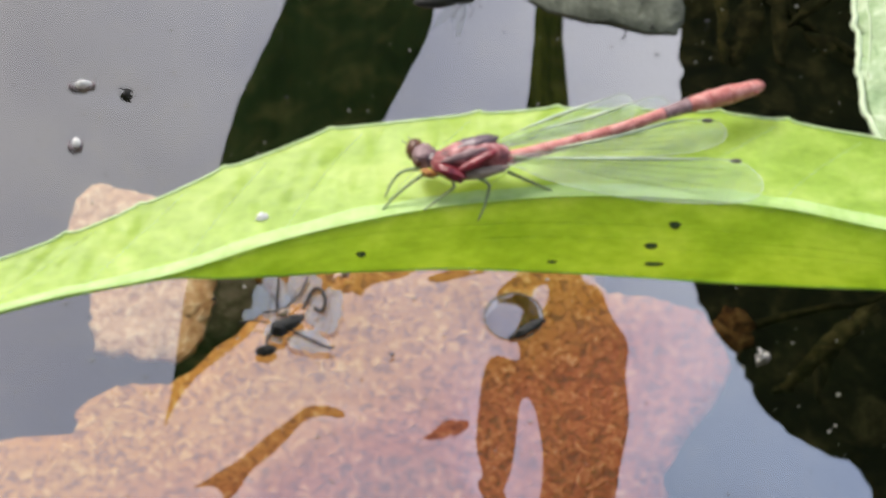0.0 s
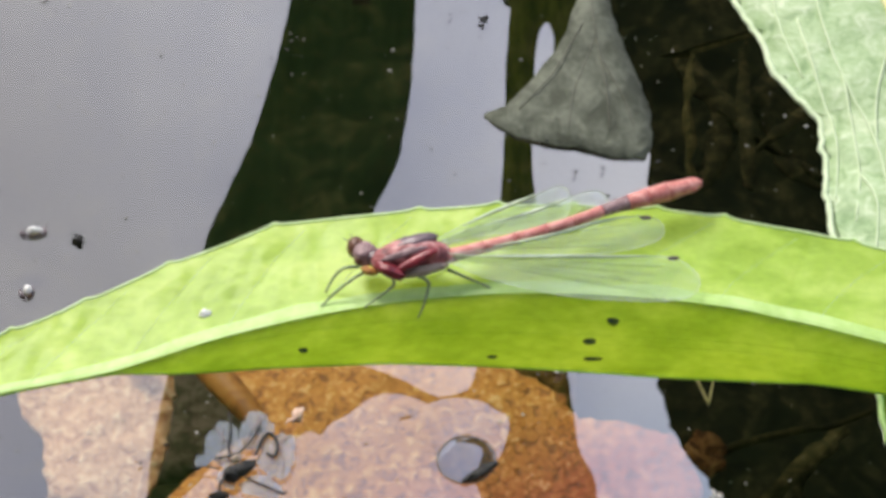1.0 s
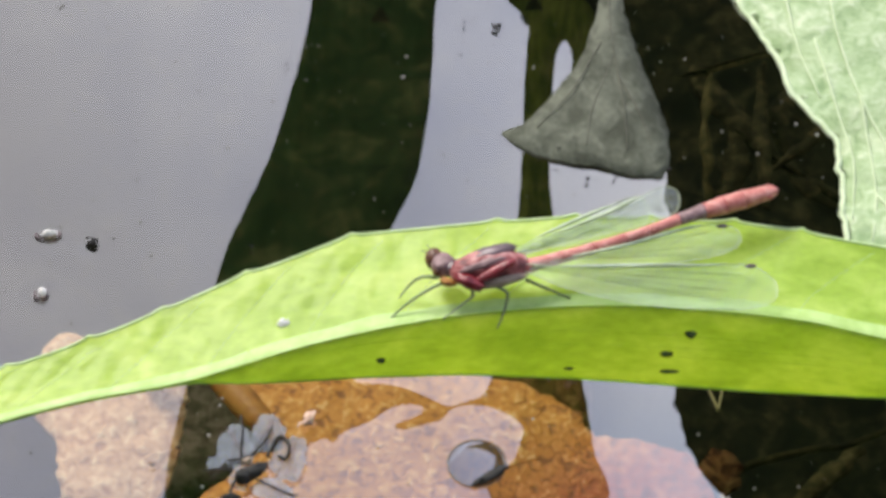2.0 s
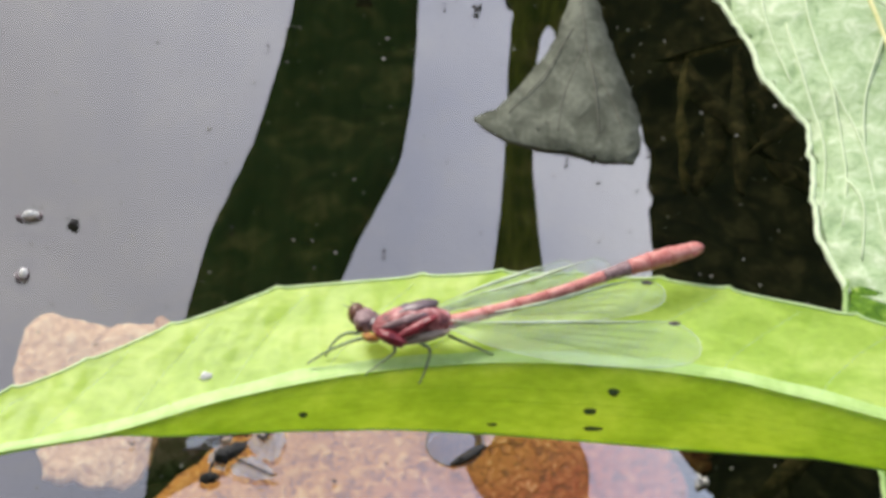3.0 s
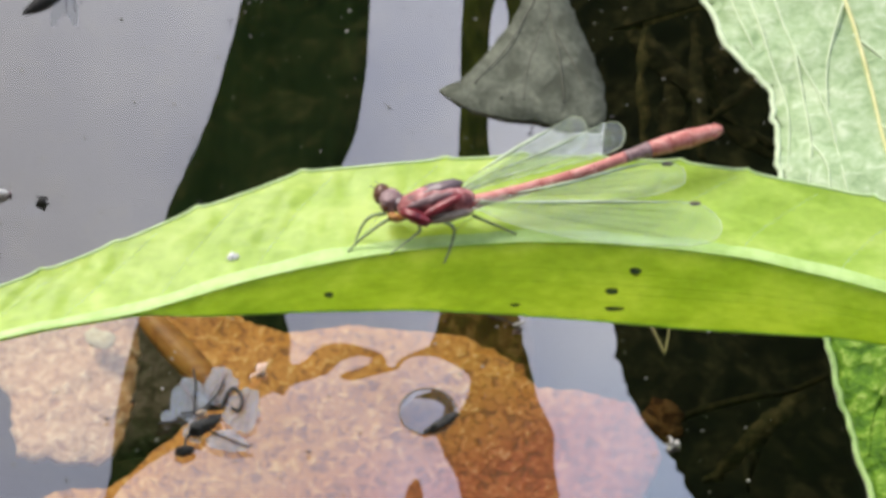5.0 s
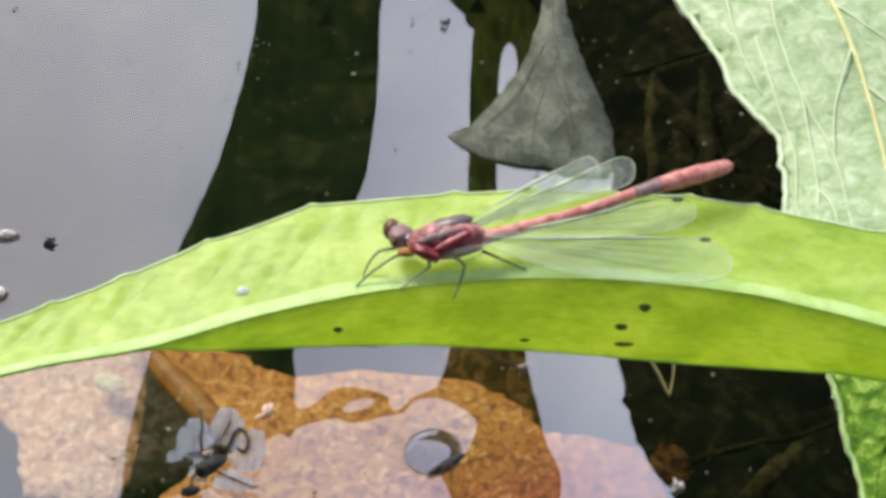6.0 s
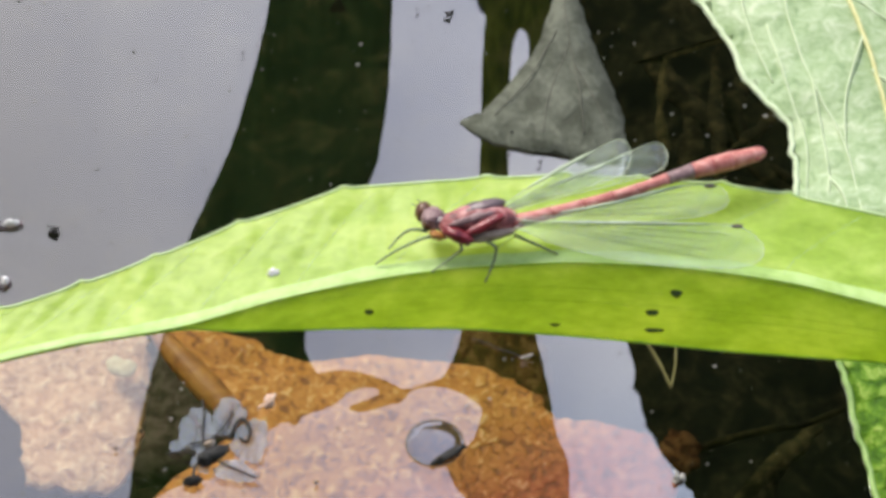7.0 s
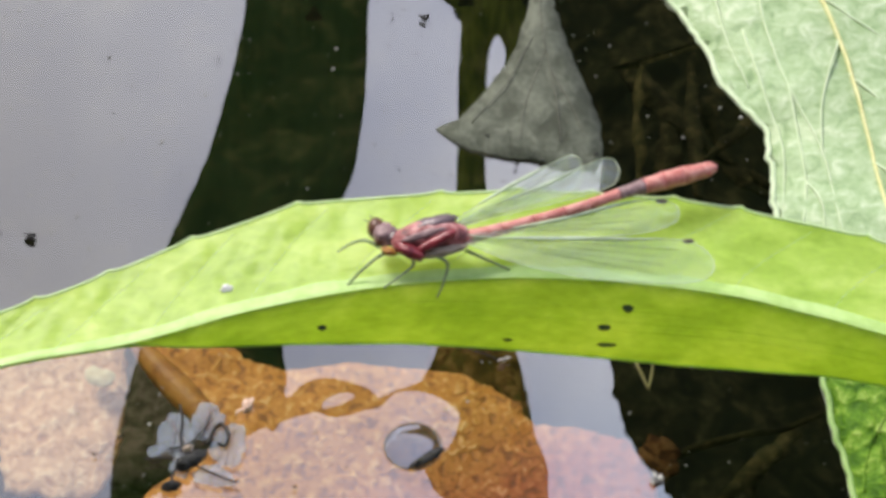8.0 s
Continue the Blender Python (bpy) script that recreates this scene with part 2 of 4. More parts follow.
BLUSH = material("pinkish_scrap", [(0.3, (0.40, 0.26, 0.20)), (0.7, (0.58, 0.42, 0.34))], 1500, 0.8, 0.3, spec=0.1)
BRIGHT = material("white_fluff", [(0.3, (0.58, 0.57, 0.54)), (0.7, (0.82, 0.80, 0.78))], 1500, 0.7, 0.3, spec=0.2)
BLACK = material("black_chitin", [(0.3, (0.008, 0.008, 0.009)), (0.7, (0.03, 0.028, 0.026))], 2500, 0.6, 0.3, spec=0.25)
RED = material("red_chitin", [(0.3, (0.34, 0.06, 0.06)), (0.5, (0.46, 0.11, 0.10)), (0.7, (0.56, 0.19, 0.16))], 900, 0.42, 0.4)
PINK = material("pink_chitin", [(0.34, (0.39, 0.11, 0.09)), (0.5, (0.49, 0.18, 0.15)), (0.66, (0.57, 0.26, 0.22))], 900, 0.5, 0.4)
MAUVE = material("mauve_chitin", [(0.3, (0.13, 0.075, 0.075)), (0.5, (0.22, 0.13, 0.13)), (0.7, (0.34, 0.23, 0.23))], 1300, 0.55, 0.4)
DARKRED = material("dark_red_chitin", [(0.3, (0.10, 0.008, 0.012)), (0.7, (0.28, 0.03, 0.04))], 900, 0.3, 0.3)
BRONZE = material("bronze_chitin", [(0.3, (0.06, 0.04, 0.045)), (0.7, (0.17, 0.12, 0.13))], 900, 0.35, 0.3)
EYE = material("brown_eye", [(0.3, (0.05, 0.018, 0.008)), (0.7, (0.14, 0.05, 0.02))], 2500, 0.4, 0.2)
UNDER = material("pale_underside", [(0.3, (0.22, 0.16, 0.12)), (0.7, (0.40, 0.32, 0.24))], 900, 0.6, 0.3)
YELLOW = material("yellow_chitin", [(0.36, (0.22, 0.07, 0.02)), (0.5, (0.40, 0.17, 0.03)), (0.66, (0.52, 0.30, 0.06))], 1500, 0.6, 0.3)
LEGS = material("leg_chitin", [(0.3, (0.15, 0.20, 0.10)), (0.7, (0.28, 0.33, 0.18))], 1500, 0.7, 0.2, spec=0.2)
WING = clear("wing_membrane", (0.95, 0.97, 0.95), 0.06, 0.2, (0.72, 0.80, 0.70), 0.09)
WING_VEIN = material("wing_vein", [(0.3, (0.36, 0.43, 0.27)), (0.7, (0.56, 0.63, 0.44))], 900, 0.4, 0.1)
WING_NET = material("wing_net", [(0.3, (0.13, 0.19, 0.085)), (0.7, (0.26, 0.33, 0.17))], 900, 0.5, 0.1)
FLY_WING = clear("fly_wing", (0.72, 0.75, 0.82), 0.04, 0.35, (0.22, 0.25, 0.31), 0.42)
MIDGE_WING = clear("midge_wing", (0.85, 0.85, 0.85), 0.1, 0.2, (0.3, 0.3, 0.3), 0.15)


# ---- mesh helpers ----
def mesh_of(name, bm, mat, smooth=True):
    me = bpy.data.meshes.new(name)
    bm.to_mesh(me)
    bm.free()
    me.materials.append(mat)
    if smooth:
        me.polygons.foreach_set("use_smooth", [True] * len(me.polygons))
    return me


def part(name, bm, mat, parent, label="", at=None):
    ob = new(name, mesh_of(name, bm, mat))
    ob.parent = parent
    if at is not None:
        ob.matrix_basis = at
    if label:
        ob["label"] = label
    return ob


def thing(name, label, category, m=None, group="", kind=""):
    ob = new(name)
    ob.empty_display_size = 0.005
    if m is not None:
        ob.matrix_basis = m
    return tagged(ob, label, category, group, kind)


def spline(pts, n, closed=False):
    """Catmull-Rom through the points, n steps per span."""
    pts = [Vector(p) for p in pts]
    k, out = len(pts), []
    for i in range(k if closed else k - 1):
        a, b, c, d = [pts[j % k] if closed else pts[min(max(j, 0), k - 1)] for j in (i - 1, i, i + 1, i + 2)]
        for s in range(n):
            t = s / n
            out.append(0.5 * (2 * b + (c - a) * t + (2 * a - 5 * b + 4 * c - d) * t * t + (3 * b - a - 3 * c + d) * t ** 3))
    if not closed:
        out.append(pts[-1])
    return out


def tube(bm, pts, radii, sides=8, cap=True):
    """A tube of varying radius along points in metres."""
    pts = [Vector(p) for p in pts]
    if not hasattr(radii, "__len__"):
        radii = [radii] * len(pts)
    rings, side = [], None
    for i, p in enumerate(pts):
        d = (pts[min(i + 1, len(pts) - 1)] - pts[max(i - 1, 0)]).normalized()
        if side is None:
            side = d.orthogonal().normalized()
        side = (side - d * side.dot(d)).normalized()
        up = d.cross(side)
        rings.append([bm.verts.new(p + (side * math.cos(a) + up * math.sin(a)) * radii[i])
                      for a in (2 * math.pi * j / sides for j in range(sides))])
    for r, s in zip(rings, rings[1:]):
        for j in range(sides):
            bm.faces.new((r[j], r[(j + 1) % sides], s[(j + 1) % sides], s[j]))
    if cap:
        bm.faces.new(rings[0][::-1])
        bm.faces.new(rings[-1])
    return bm


def blob(bm, c, r, m=None, seg=16, wob=0.0):
    """An ellipsoid of radii r (metres) round c, slightly uneven if wob."""
    got = bmesh.ops.create_uvsphere(bm, u_segments=seg, v_segments=max(6, seg * 2 // 3), radius=1.0)
    for v in got["verts"]:
        k = 1 + wob * noise.noise(v.co * 2.3 + Vector(c) * 500)
        p = Vector((v.co.x * r[0], v.co.y * r[1], v.co.z * r[2])) * k
        v.co = (m.to_3x3() @ p if m else p) + Vector(c)
    return bm


def sheet(bm, outline, lift, thick=0.0):
    """A leaf sheet over a closed outline (metres, in the plane), raised by lift(x, y); with an underside if thick."""
    vs = [bm.verts.new((p[0], p[1], 0)) for p in outline]
    es = [bm.edges.new((vs[i], vs[(i + 1) % len(vs)])) for i in range(len(vs))]
    bmesh.ops.triangle_fill(bm, use_beauty=True, use_dissolve=False, edges=es)
    for _ in range(3):
        long_edges = [e for e in bm.edges if e.calc_length() > 0.0035]
        if not long_edges:
            break
        bmesh.ops.subdivide_edges(bm, edges=long_edges, cuts=1)
        bmesh.ops.triangulate(bm, faces=bm.faces[:])
    bmesh.ops.recalc_face_normals(bm, faces=bm.faces[:])
    for v in bm.verts:
        v.co.z = lift(v.co.x, v.co.y)
    if bm.faces and sum(f.normal.z for f in bm.faces) < 0:
        bmesh.ops.reverse_faces(bm, faces=bm.faces[:])
    bm.normal_update()
    if thick:
        bmesh.ops.solidify(bm, geom=bm.faces[:], thickness=thick)
    return bm


def ragged(pts, n, amp, closed=True, seed=0.0):
    """A smoothed outline from millimetres to metres with a finely uneven edge."""
    out = spline([Vector((x, y, 0)) for x, y in pts], n, closed)
    res = []
    for i, p in enumerate(out):
        q = p + Vector((noise.noise(p * 0.9 + Vector((seed, 0, 0))), noise.noise(p * 0.9 + Vector((0, seed, 7))), 0)) * amp
        res.append((q.x * MM, q.y * MM))
    return res


# ---- pond: water, bed, sunken leaves ----
# gentle swells of the water film: x, y, two spreads, turn (radians) and height, in millimetres
SWELLS_BUBBLE = [(-3.6, -21.1, 3.65, 1.79, 0.56, 0.015), (-1.5, -29.5, 4.26, 1.37, 2.16, 0.033), (3.5, -26.3, 1.54, 4.88, 2.75, 0.025), (-0.9, -26.6, 2.20, 5.09, 1.13, -0.047),
          (4.0, -33.1, 5.37, 2.32, 0.27, -0.064), (-17.4, -25.5, 3.68, 3.23, 1.20, 0.075), (-0.9, -19.5, 4.28, 2.56, 2.92, 0.060), (-3.9, -24.6, 2.13, 3.11, 1.18, 0.071),
          (-8.5, -22.2, 1.60, 0.88, 0.36, -0.015)]
SWELLS_NEAR = [(-5.3, -51.5, 1.10, 5.97, 0.72, 0.026), (-11.2, -46.3, 5.52, 5.79, 1.96, 0.015), (-0.9, -44.3, 5.95, 1.98, 1.58, -0.048), (4.5, -54.0, 1.98, 3.61, 2.55, -0.004),
          (5.4, -40.3, 5.15, 5.65, 0.02, -0.064), (-7.8, -45.8, 3.37, 5.89, 0.13, 0.063), (-9.0, -50.1, 4.83, 2.07, 0.28, -0.019), (-10.9, -42.1, 2.43, 2.43, 1.49, -0.071),
          (-11.0, -41.7, 4.52, 5.00, 0.55, 0.021)]
SWELLS_SWIRL = [(-27.1, -42.8, 5.00, 2.46, 0.81, -0.087), (-30.3, -54.7, 3.53, 2.72, 1.46, 0.109), (-21.5, -42.0, 1.40, 2.66, 0.91, 0.051), (-23.6, -47.5, 4.48, 3.14, 1.39, 0.006),
          (-28.9, -55.0, 3.22, 2.01, 2.48, 0.081), (-29.4, -45.2, 4.92, 3.13, 1.00, -0.113), (-20.0, -39.7, 4.04, 2.10, 0.06, -0.105), (-15.6, -54.9, 2.59, 1.16, 0.52, 0.010),
          (-16.2, -52.6, 3.68, 3.08, 0.33, -0.006)]
SWELLS_SPECKS = [(-49.5, 3.4, 1.6, 1.6, 0.0, -0.030), (-45.5, 2.5, 1.2, 1.2, 0.0, -0.030), (-50.4, -5.2, 1.5, 1.5, 0.0, -0.030), (-26.3, -29.8, 3.6, 3.6, 0.0, -0.030)]


def water_height(x, y):
    z = 0.0015 * noise.noise(Vector((x * 0.04, y * 0.04, 0.3)))
    for cx, cy, sx, sy, turn, a in SWELLS_BUBBLE + SWELLS_NEAR + SWELLS_SWIRL + SWELLS_SPECKS:
        dx, dy = x - cx, y - cy
        if abs(dx) > 24 or abs(dy) > 24:
            continue
        c, d = math.cos(turn), math.sin(turn)
        e = 0.5 * (((c * dx + d * dy) / sx) ** 2 + ((c * dy - d * dx) / sy) ** 2)
        if e < 12:
            z += a * math.exp(-e)
    return z


def build_water():
    bm = bmesh.new()
    x0, x1, y0, y1, nx, ny = -72, 80, -66, 56, 500, 400
    grid = [[bm.verts.new((MM * (x0 + (x1 - x0) * i / nx), MM * (y0 + (y1 - y0) * j / ny),
                           MM * water_height(x0 + (x1 - x0) * i / nx, y0 + (y1 - y0) * j / ny) if 0 < i < nx and 0 < j < ny else 0.0))
             for i in range(nx + 1)] for j in range(ny + 1)]
    for j in range(ny):
        for i in range(nx):
            bm.faces.new((grid[j][i], grid[j][i + 1], grid[j + 1][i + 1], grid[j + 1][i]))
    far = 60.0
    rim = [grid[0][i] for i in range(nx + 1)], [grid[j][nx] for j in range(ny + 1)], [grid[ny][i] for i in range(nx, -1, -1)], [grid[j][0] for j in range(ny, -1, -1)]
    corners = [bm.verts.new(c) for c in ((-far, -far, 0), (far, -far, 0), (far, far, 0), (-far, far, 0))]
    for k in range(4):
        bm.faces.new([corners[k], corners[(k + 1) % 4]] + list(rim[k])[::-1])
    bm.normal_update()
    ob = new("water", mesh_of("water", bm, WATER))
    return tagged(ob, "still pond water mirroring a pale grey sky", "water", kind="structure")


def build_bed():
    bm = bmesh.new()
    bmesh.ops.create_grid(bm, x_segments=60, y_segments=60, size=0.3)
    for v in bm.verts:
        v.co.z = 0.012 * noise.noise(v.co * 18) + 0.005 * noise.noise(v.co * 70)
    for v in [v for v in bm.verts if v.is_boundary]:
        v.co = Vector((v.co.x * 200, v.co.y * 200, 0))
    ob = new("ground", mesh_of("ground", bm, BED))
    ob.location = (0, 0, -0.10)
    return tagged(ob, "dark muddy pond bed with rotting litter", "pond bed", kind="structure")


def build_shade_bank():
    """An unseen bank, added behind the camera to block light from that side."""
    bm = bmesh.new()
    nx, nz, wide = 60, 24, 3.0
    grid = []
    for j in range(nz + 1):
        k = j / nz
        grid.append([bm.verts.new((wide * (i / nx - 0.5), -0.44 - 0.46 * k + 0.18 * (2 * i / nx - 1) ** 2 + 0.035 * noise.noise(Vector((i * 0.5, j * 0.7, 0))),
                                   -0.12 + 1.15 * k + 0.03 * noise.noise(Vector((i * 0.4, j * 0.5, 5))))) for i in range(nx + 1)])
    grid.append([bm.verts.new((wide * (i / nx - 0.5), -1.7, 1.0)) for i in range(nx + 1)])
    grid.append([bm.verts.new((wide * (i / nx - 0.5), -1.7, -0.12)) for i in range(nx + 1)])
    for a, b in zip(grid, grid[1:]):
        for i in range(nx):
            bm.faces.new((a[i], b[i], b[i + 1], a[i + 1]))
    for side in (0, nx):
        bm.faces.new([row[side] for row in grid])
    bmesh.ops.recalc_face_normals(bm, faces=bm.faces[:])
    return tagged(new("bank", mesh_of("bank", bm, SHADE_BANK)), "unseen earth bank with sparse moss, added to shade the pond", "bank", kind="structure")


def sunken_leaf(name, pts, z, seed, label, mat):
    ob = thing(name, label, "dead leaf", pose(0, 0, z))
    bm = sheet(bmesh.new(), ragged(pts, 6, 0.7, seed=seed),
               lambda x, y: 0.002 * noise.noise(Vector((x * 60 + seed, y * 60, 0))) + 0.0007 * noise.noise(Vector((x * 300, y * 300, seed))), 0.0006)
    part("blade", bm, mat, ob)
    return ob


floating = []


def afloat(ob):
    floating.append(ob)
    return ob


water = build_water()
bed = build_bed()
bank = build_shade_bank()
LEFT = [(-53.0, 2.0), (-51.2, 4.6), (-47.4, 4.2), (-44.2, 3.0), (-40.5, 3.4), (-36.4, 3.0), (-35.4, -2.0), (-35.4, -6.0), (-36.0, -12.4), (-37.2, -18.2), (-39.6, -20.3), (-45.0, -19.9), (-48.6, -19.2), (-49.4, -16.5), (-50.4, -10.4), (-53.5, -5.0)]
MAIN = [(-34.9, 3.5), (-30.9, -1.8), (-26.2, -7.8), (-23.0, -12.4), (-27.0, -14.5), (-35.6, -22.2), (-41.8, -24.0), (-46.8, -28.2), (-47.6, -31.4),
        (-63.8, -33.4), (-61.8, -53.6), (19.2, -53.6), (19.8, -39.8), (20.2, -33.5), (27.1, -21.9), (25.1, -13.7), (20.5, -10.7),
        (13.5, -9.0), (10.9, -5.2), (4.5, -1.8), (-5.7, -0.9), (-15.3, -0.9), (-20.8, 0.8), (-23.6, 3.0)]
afloat(sunken_leaf("sunken_leaf", LEFT, -0.02, 1.0, "small sodden pinkish-brown leaf hanging in the water", SUNKEN_PALE))
main_sunken = sunken_leaf("sunken_leaf", MAIN, -0.02, 4.0, "large sodden orange-brown leaf lying under the water", SUNKEN)
rim = spline([Vector((x, y, 0)) for x, y in [(-35.4, 4.2), (-31.3, -1.4), (-26.6, -7.4), (-23.4, -12.0)]], 6)
part("curled_rim", tube(bmesh.new(), [p * MM + Vector((0, 0, 0.0006)) for p in rim], [0.0007 + 0.0012 * math.sin(math.pi * i / len(rim)) for i in range(len(rim))], 10), SUNKEN_DARK, main_sunken, "dark curled rim")
sunken_leaf("sunken_leaf", [(26.5, -11.6), (28.9, -11.1), (30.5, -13.7), (29.5, -17.0), (27.0, -17.4), (25.9, -14.9)], -0.02, 9.0, "small scrap of reddish-brown leaf under the water", LITTER)



def sunken_twig(line, z, r):
    x, y = line[0]
    ob = thing("sunken_twig", "dark rotting twig under the water", "twig", pose(x * MM, y * MM, z), group="rotting twigs in the pond")
    p = spline([Vector(((a - x) * MM, (b - y) * MM, 0.003 * noise.noise(Vector((a, b, 0))))) for a, b in line], 8)
    part("bark", tube(bmesh.new(), p, [r * (1 - 0.4 * i / len(p)) for i in range(len(p))], 8), STEM, ob)
    return ob


def sunken_litter(label, pts, z, seed, mat):
    """A rotting leaf deep in the water; MURK and DIM hold its dimness in their colour."""
    ob = thing("sunken_leaf", label, "dead leaf", pose(0, 0, z), group="rotting leaves deep in the pond")
    part("blade", sheet(bmesh.new(), ragged(pts, 5, 0.9, seed=seed), lambda x, y: 0.002 * noise.noise(Vector((x * 90 + seed, y * 90, 0))), 0.0005), mat, ob)
    return ob


def strip(line, w):
    """The outline of a narrow blade along a line, in millimetres."""
    n = len(line) - 1
    side = []
    for i, (x, y) in enumerate(line):
        a, b = Vector(line[max(i - 1, 0)]), Vector(line[min(i + 1, n)])
        d = (b - a).normalized()
        k = w * (0.25 + 0.75 * math.sin(math.pi * (0.12 + 0.8 * i / n)))
        side.append((Vector((x - d.y * k, y + d.x * k)), Vector((x + d.y * k, y - d.x * k))))
    return [tuple(p[0]) for p in side] + [tuple(p[1]) for p in side[::-1]]


bleached = thing("leaf_scrap", "bleached yellowish leaf scrap lying under the water", "dead leaf", pose(0, 0, -0.0175))
part("blade", sheet(bmesh.new(), ragged([(-40.4, -3.2), (-39.3, -2.2), (-37.3, -2.6), (-36.6, -3.6), (-37.5, -4.8), (-39.5, -4.6)], 4, 0.6, seed=21.0), lambda x, y: 0.0004 * noise.noise(Vector((x * 500, y * 500, 3))), 0.0003), PALE_SCRAP, bleached)
sunken_litter("dark rust-brown leaf lying under the water", [(1.3, 5.2), (3.1, 7.8), (7.2, 8.7), (12.0, 6.0), (13.3, 1.6), (12.8, -5.4), (8.4, -6.2), (3.0, -2.7), (0.9, 0.8)], -0.024, 14.0, LITTER)
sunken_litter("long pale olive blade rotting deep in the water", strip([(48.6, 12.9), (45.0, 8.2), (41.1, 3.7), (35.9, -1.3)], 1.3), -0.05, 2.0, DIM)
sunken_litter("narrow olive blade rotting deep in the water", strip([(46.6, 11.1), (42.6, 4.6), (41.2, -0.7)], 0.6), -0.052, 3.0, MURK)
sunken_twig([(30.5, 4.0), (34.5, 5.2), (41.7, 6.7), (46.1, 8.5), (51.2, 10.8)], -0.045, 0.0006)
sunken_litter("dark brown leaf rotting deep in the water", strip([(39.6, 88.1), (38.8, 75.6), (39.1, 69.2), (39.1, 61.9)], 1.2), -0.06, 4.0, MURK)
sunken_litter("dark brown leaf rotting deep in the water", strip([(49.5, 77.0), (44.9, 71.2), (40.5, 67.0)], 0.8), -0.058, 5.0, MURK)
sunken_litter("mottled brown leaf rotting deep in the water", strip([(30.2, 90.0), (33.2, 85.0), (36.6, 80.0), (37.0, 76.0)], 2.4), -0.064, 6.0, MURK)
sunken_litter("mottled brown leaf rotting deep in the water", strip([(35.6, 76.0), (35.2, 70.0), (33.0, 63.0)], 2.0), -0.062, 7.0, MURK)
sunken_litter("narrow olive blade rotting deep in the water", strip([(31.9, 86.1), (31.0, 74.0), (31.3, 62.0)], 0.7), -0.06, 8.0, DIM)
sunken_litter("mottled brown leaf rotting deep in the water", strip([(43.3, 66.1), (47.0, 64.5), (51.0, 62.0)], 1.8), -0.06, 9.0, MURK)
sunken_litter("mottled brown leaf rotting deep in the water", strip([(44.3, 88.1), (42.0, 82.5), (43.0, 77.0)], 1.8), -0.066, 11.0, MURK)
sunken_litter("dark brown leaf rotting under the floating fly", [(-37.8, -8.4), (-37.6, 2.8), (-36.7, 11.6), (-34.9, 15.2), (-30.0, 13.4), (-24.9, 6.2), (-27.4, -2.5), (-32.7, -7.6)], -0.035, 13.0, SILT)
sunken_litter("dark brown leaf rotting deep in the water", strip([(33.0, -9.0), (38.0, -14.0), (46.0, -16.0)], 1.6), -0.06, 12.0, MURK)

# ---- overhanging plants mirrored in the water ----
BLADE_A = [(-32.9, 258.7), (-34.8, 231.9), (-36.1, 220.6), (-38.0, 208.9), (-40.8, 194.1), (-44.7, 180.6), (-48.3, 168.4), (-51.8, 146.1), (-54.6, 128.3), (-55.6, 96.5), (-52.6, 104.5), (-44.9, 113.8), (-35.2, 123.3), (-29.1, 127.1), (-24.5, 124.5), (-21.0, 130.6), (-15.9, 132.6), (-7.6, 133.2), (-12.5, 136.6), (-17.0, 138.6), (-23.3, 140.8), (-25.5, 147.5), (-20.7, 166.6), (-14.0, 184.9), (-11.9, 195.1), (-10.5, 213.4), (-10.2, 233.0), (-9.1, 258.7)]
BLADE_B = [(-5.1, 263.6), (2.5, 240.7), (8.1, 231.7), (8.1, 223.7), (7.5, 210.0), (7.0, 187.8), (4.9, 159.7), (3.2, 147.5), (1.7, 140.8), (-4.0, 135.6), (-9.4, 134.6), (-0.4, 132.4), (6.8, 127.8), (6.7, 121.4), (5.0, 113.0), (6.9, 98.2), (7.7, 81.5), (8.3, 66.0), (21.1, 66.0), (21.3, 81.5), (21.4, 100.7), (20.4, 113.8), (19.7, 132.9), (17.2, 147.5), (14.9, 159.7), (12.6, 187.8), (13.0, 206.0), (13.2, 214.0), (14.0, 222.6), (15.8, 226.2), (17.2, 221.5), (16.6, 212.0), (18.6, 205.0), (24.3, 223.7), (24.0, 263.6)]
BLADE_D = [(25.2, 265.3), (24.8, 223.7), (29.5, 211.5), (34.7, 192.2), (35.0, 173.6), (34.3, 146.1), (35.7, 132.9), (38.4, 122.6), (43.6, 112.5), (47.8, 102.6), (55.2, 95.3), (63.4, 90.5), (66.4, 83.4), (71.9, 66.0), (136.5, 66.0), (164.9, 265.3)]


def overhanging_leaf(pts, seed, label, mat, rough=0.2, z=0.2):
    ob = thing("overhanging_leaf", label, "leaf", pose(0, 0, z), group="leaves overhanging the pond")
    part("blade", sheet(bmesh.new(), ragged(pts, 6, rough, seed=seed), lambda x, y: 0.0, 0.0006), mat, ob)
    high = sorted(pts, key=lambda p: p[1])[-2:]
    top = ((high[0][0] + high[1][0]) / 2, high[1][1])
    stem = [(top[0] * MM, top[1] * MM - 0.03, 0.001), (top[0] * MM, top[1] * MM + 0.02, 0.004), (top[0] * MM, top[1] * MM + 0.1, -0.06), (top[0] * MM, top[1] * MM + 0.14, -0.29)]
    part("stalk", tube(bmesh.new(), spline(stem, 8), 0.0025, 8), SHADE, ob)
    return ob


overhanging_leaf(BLADE_A, 2.0, "long deep green leaf arching over the pond", DEEP)
overhanging_leaf(BLADE_B, 3.0, "narrow olive leaf in shade arching over the pond", OLIVE, z=0.2012)
# added out of view so the water mirrors a dark toothed edge
overhanging_leaf(BLADE_D, 5.0, "unseen broad toothed leaf over the pond, shade painted in", SHADE, 1.8)


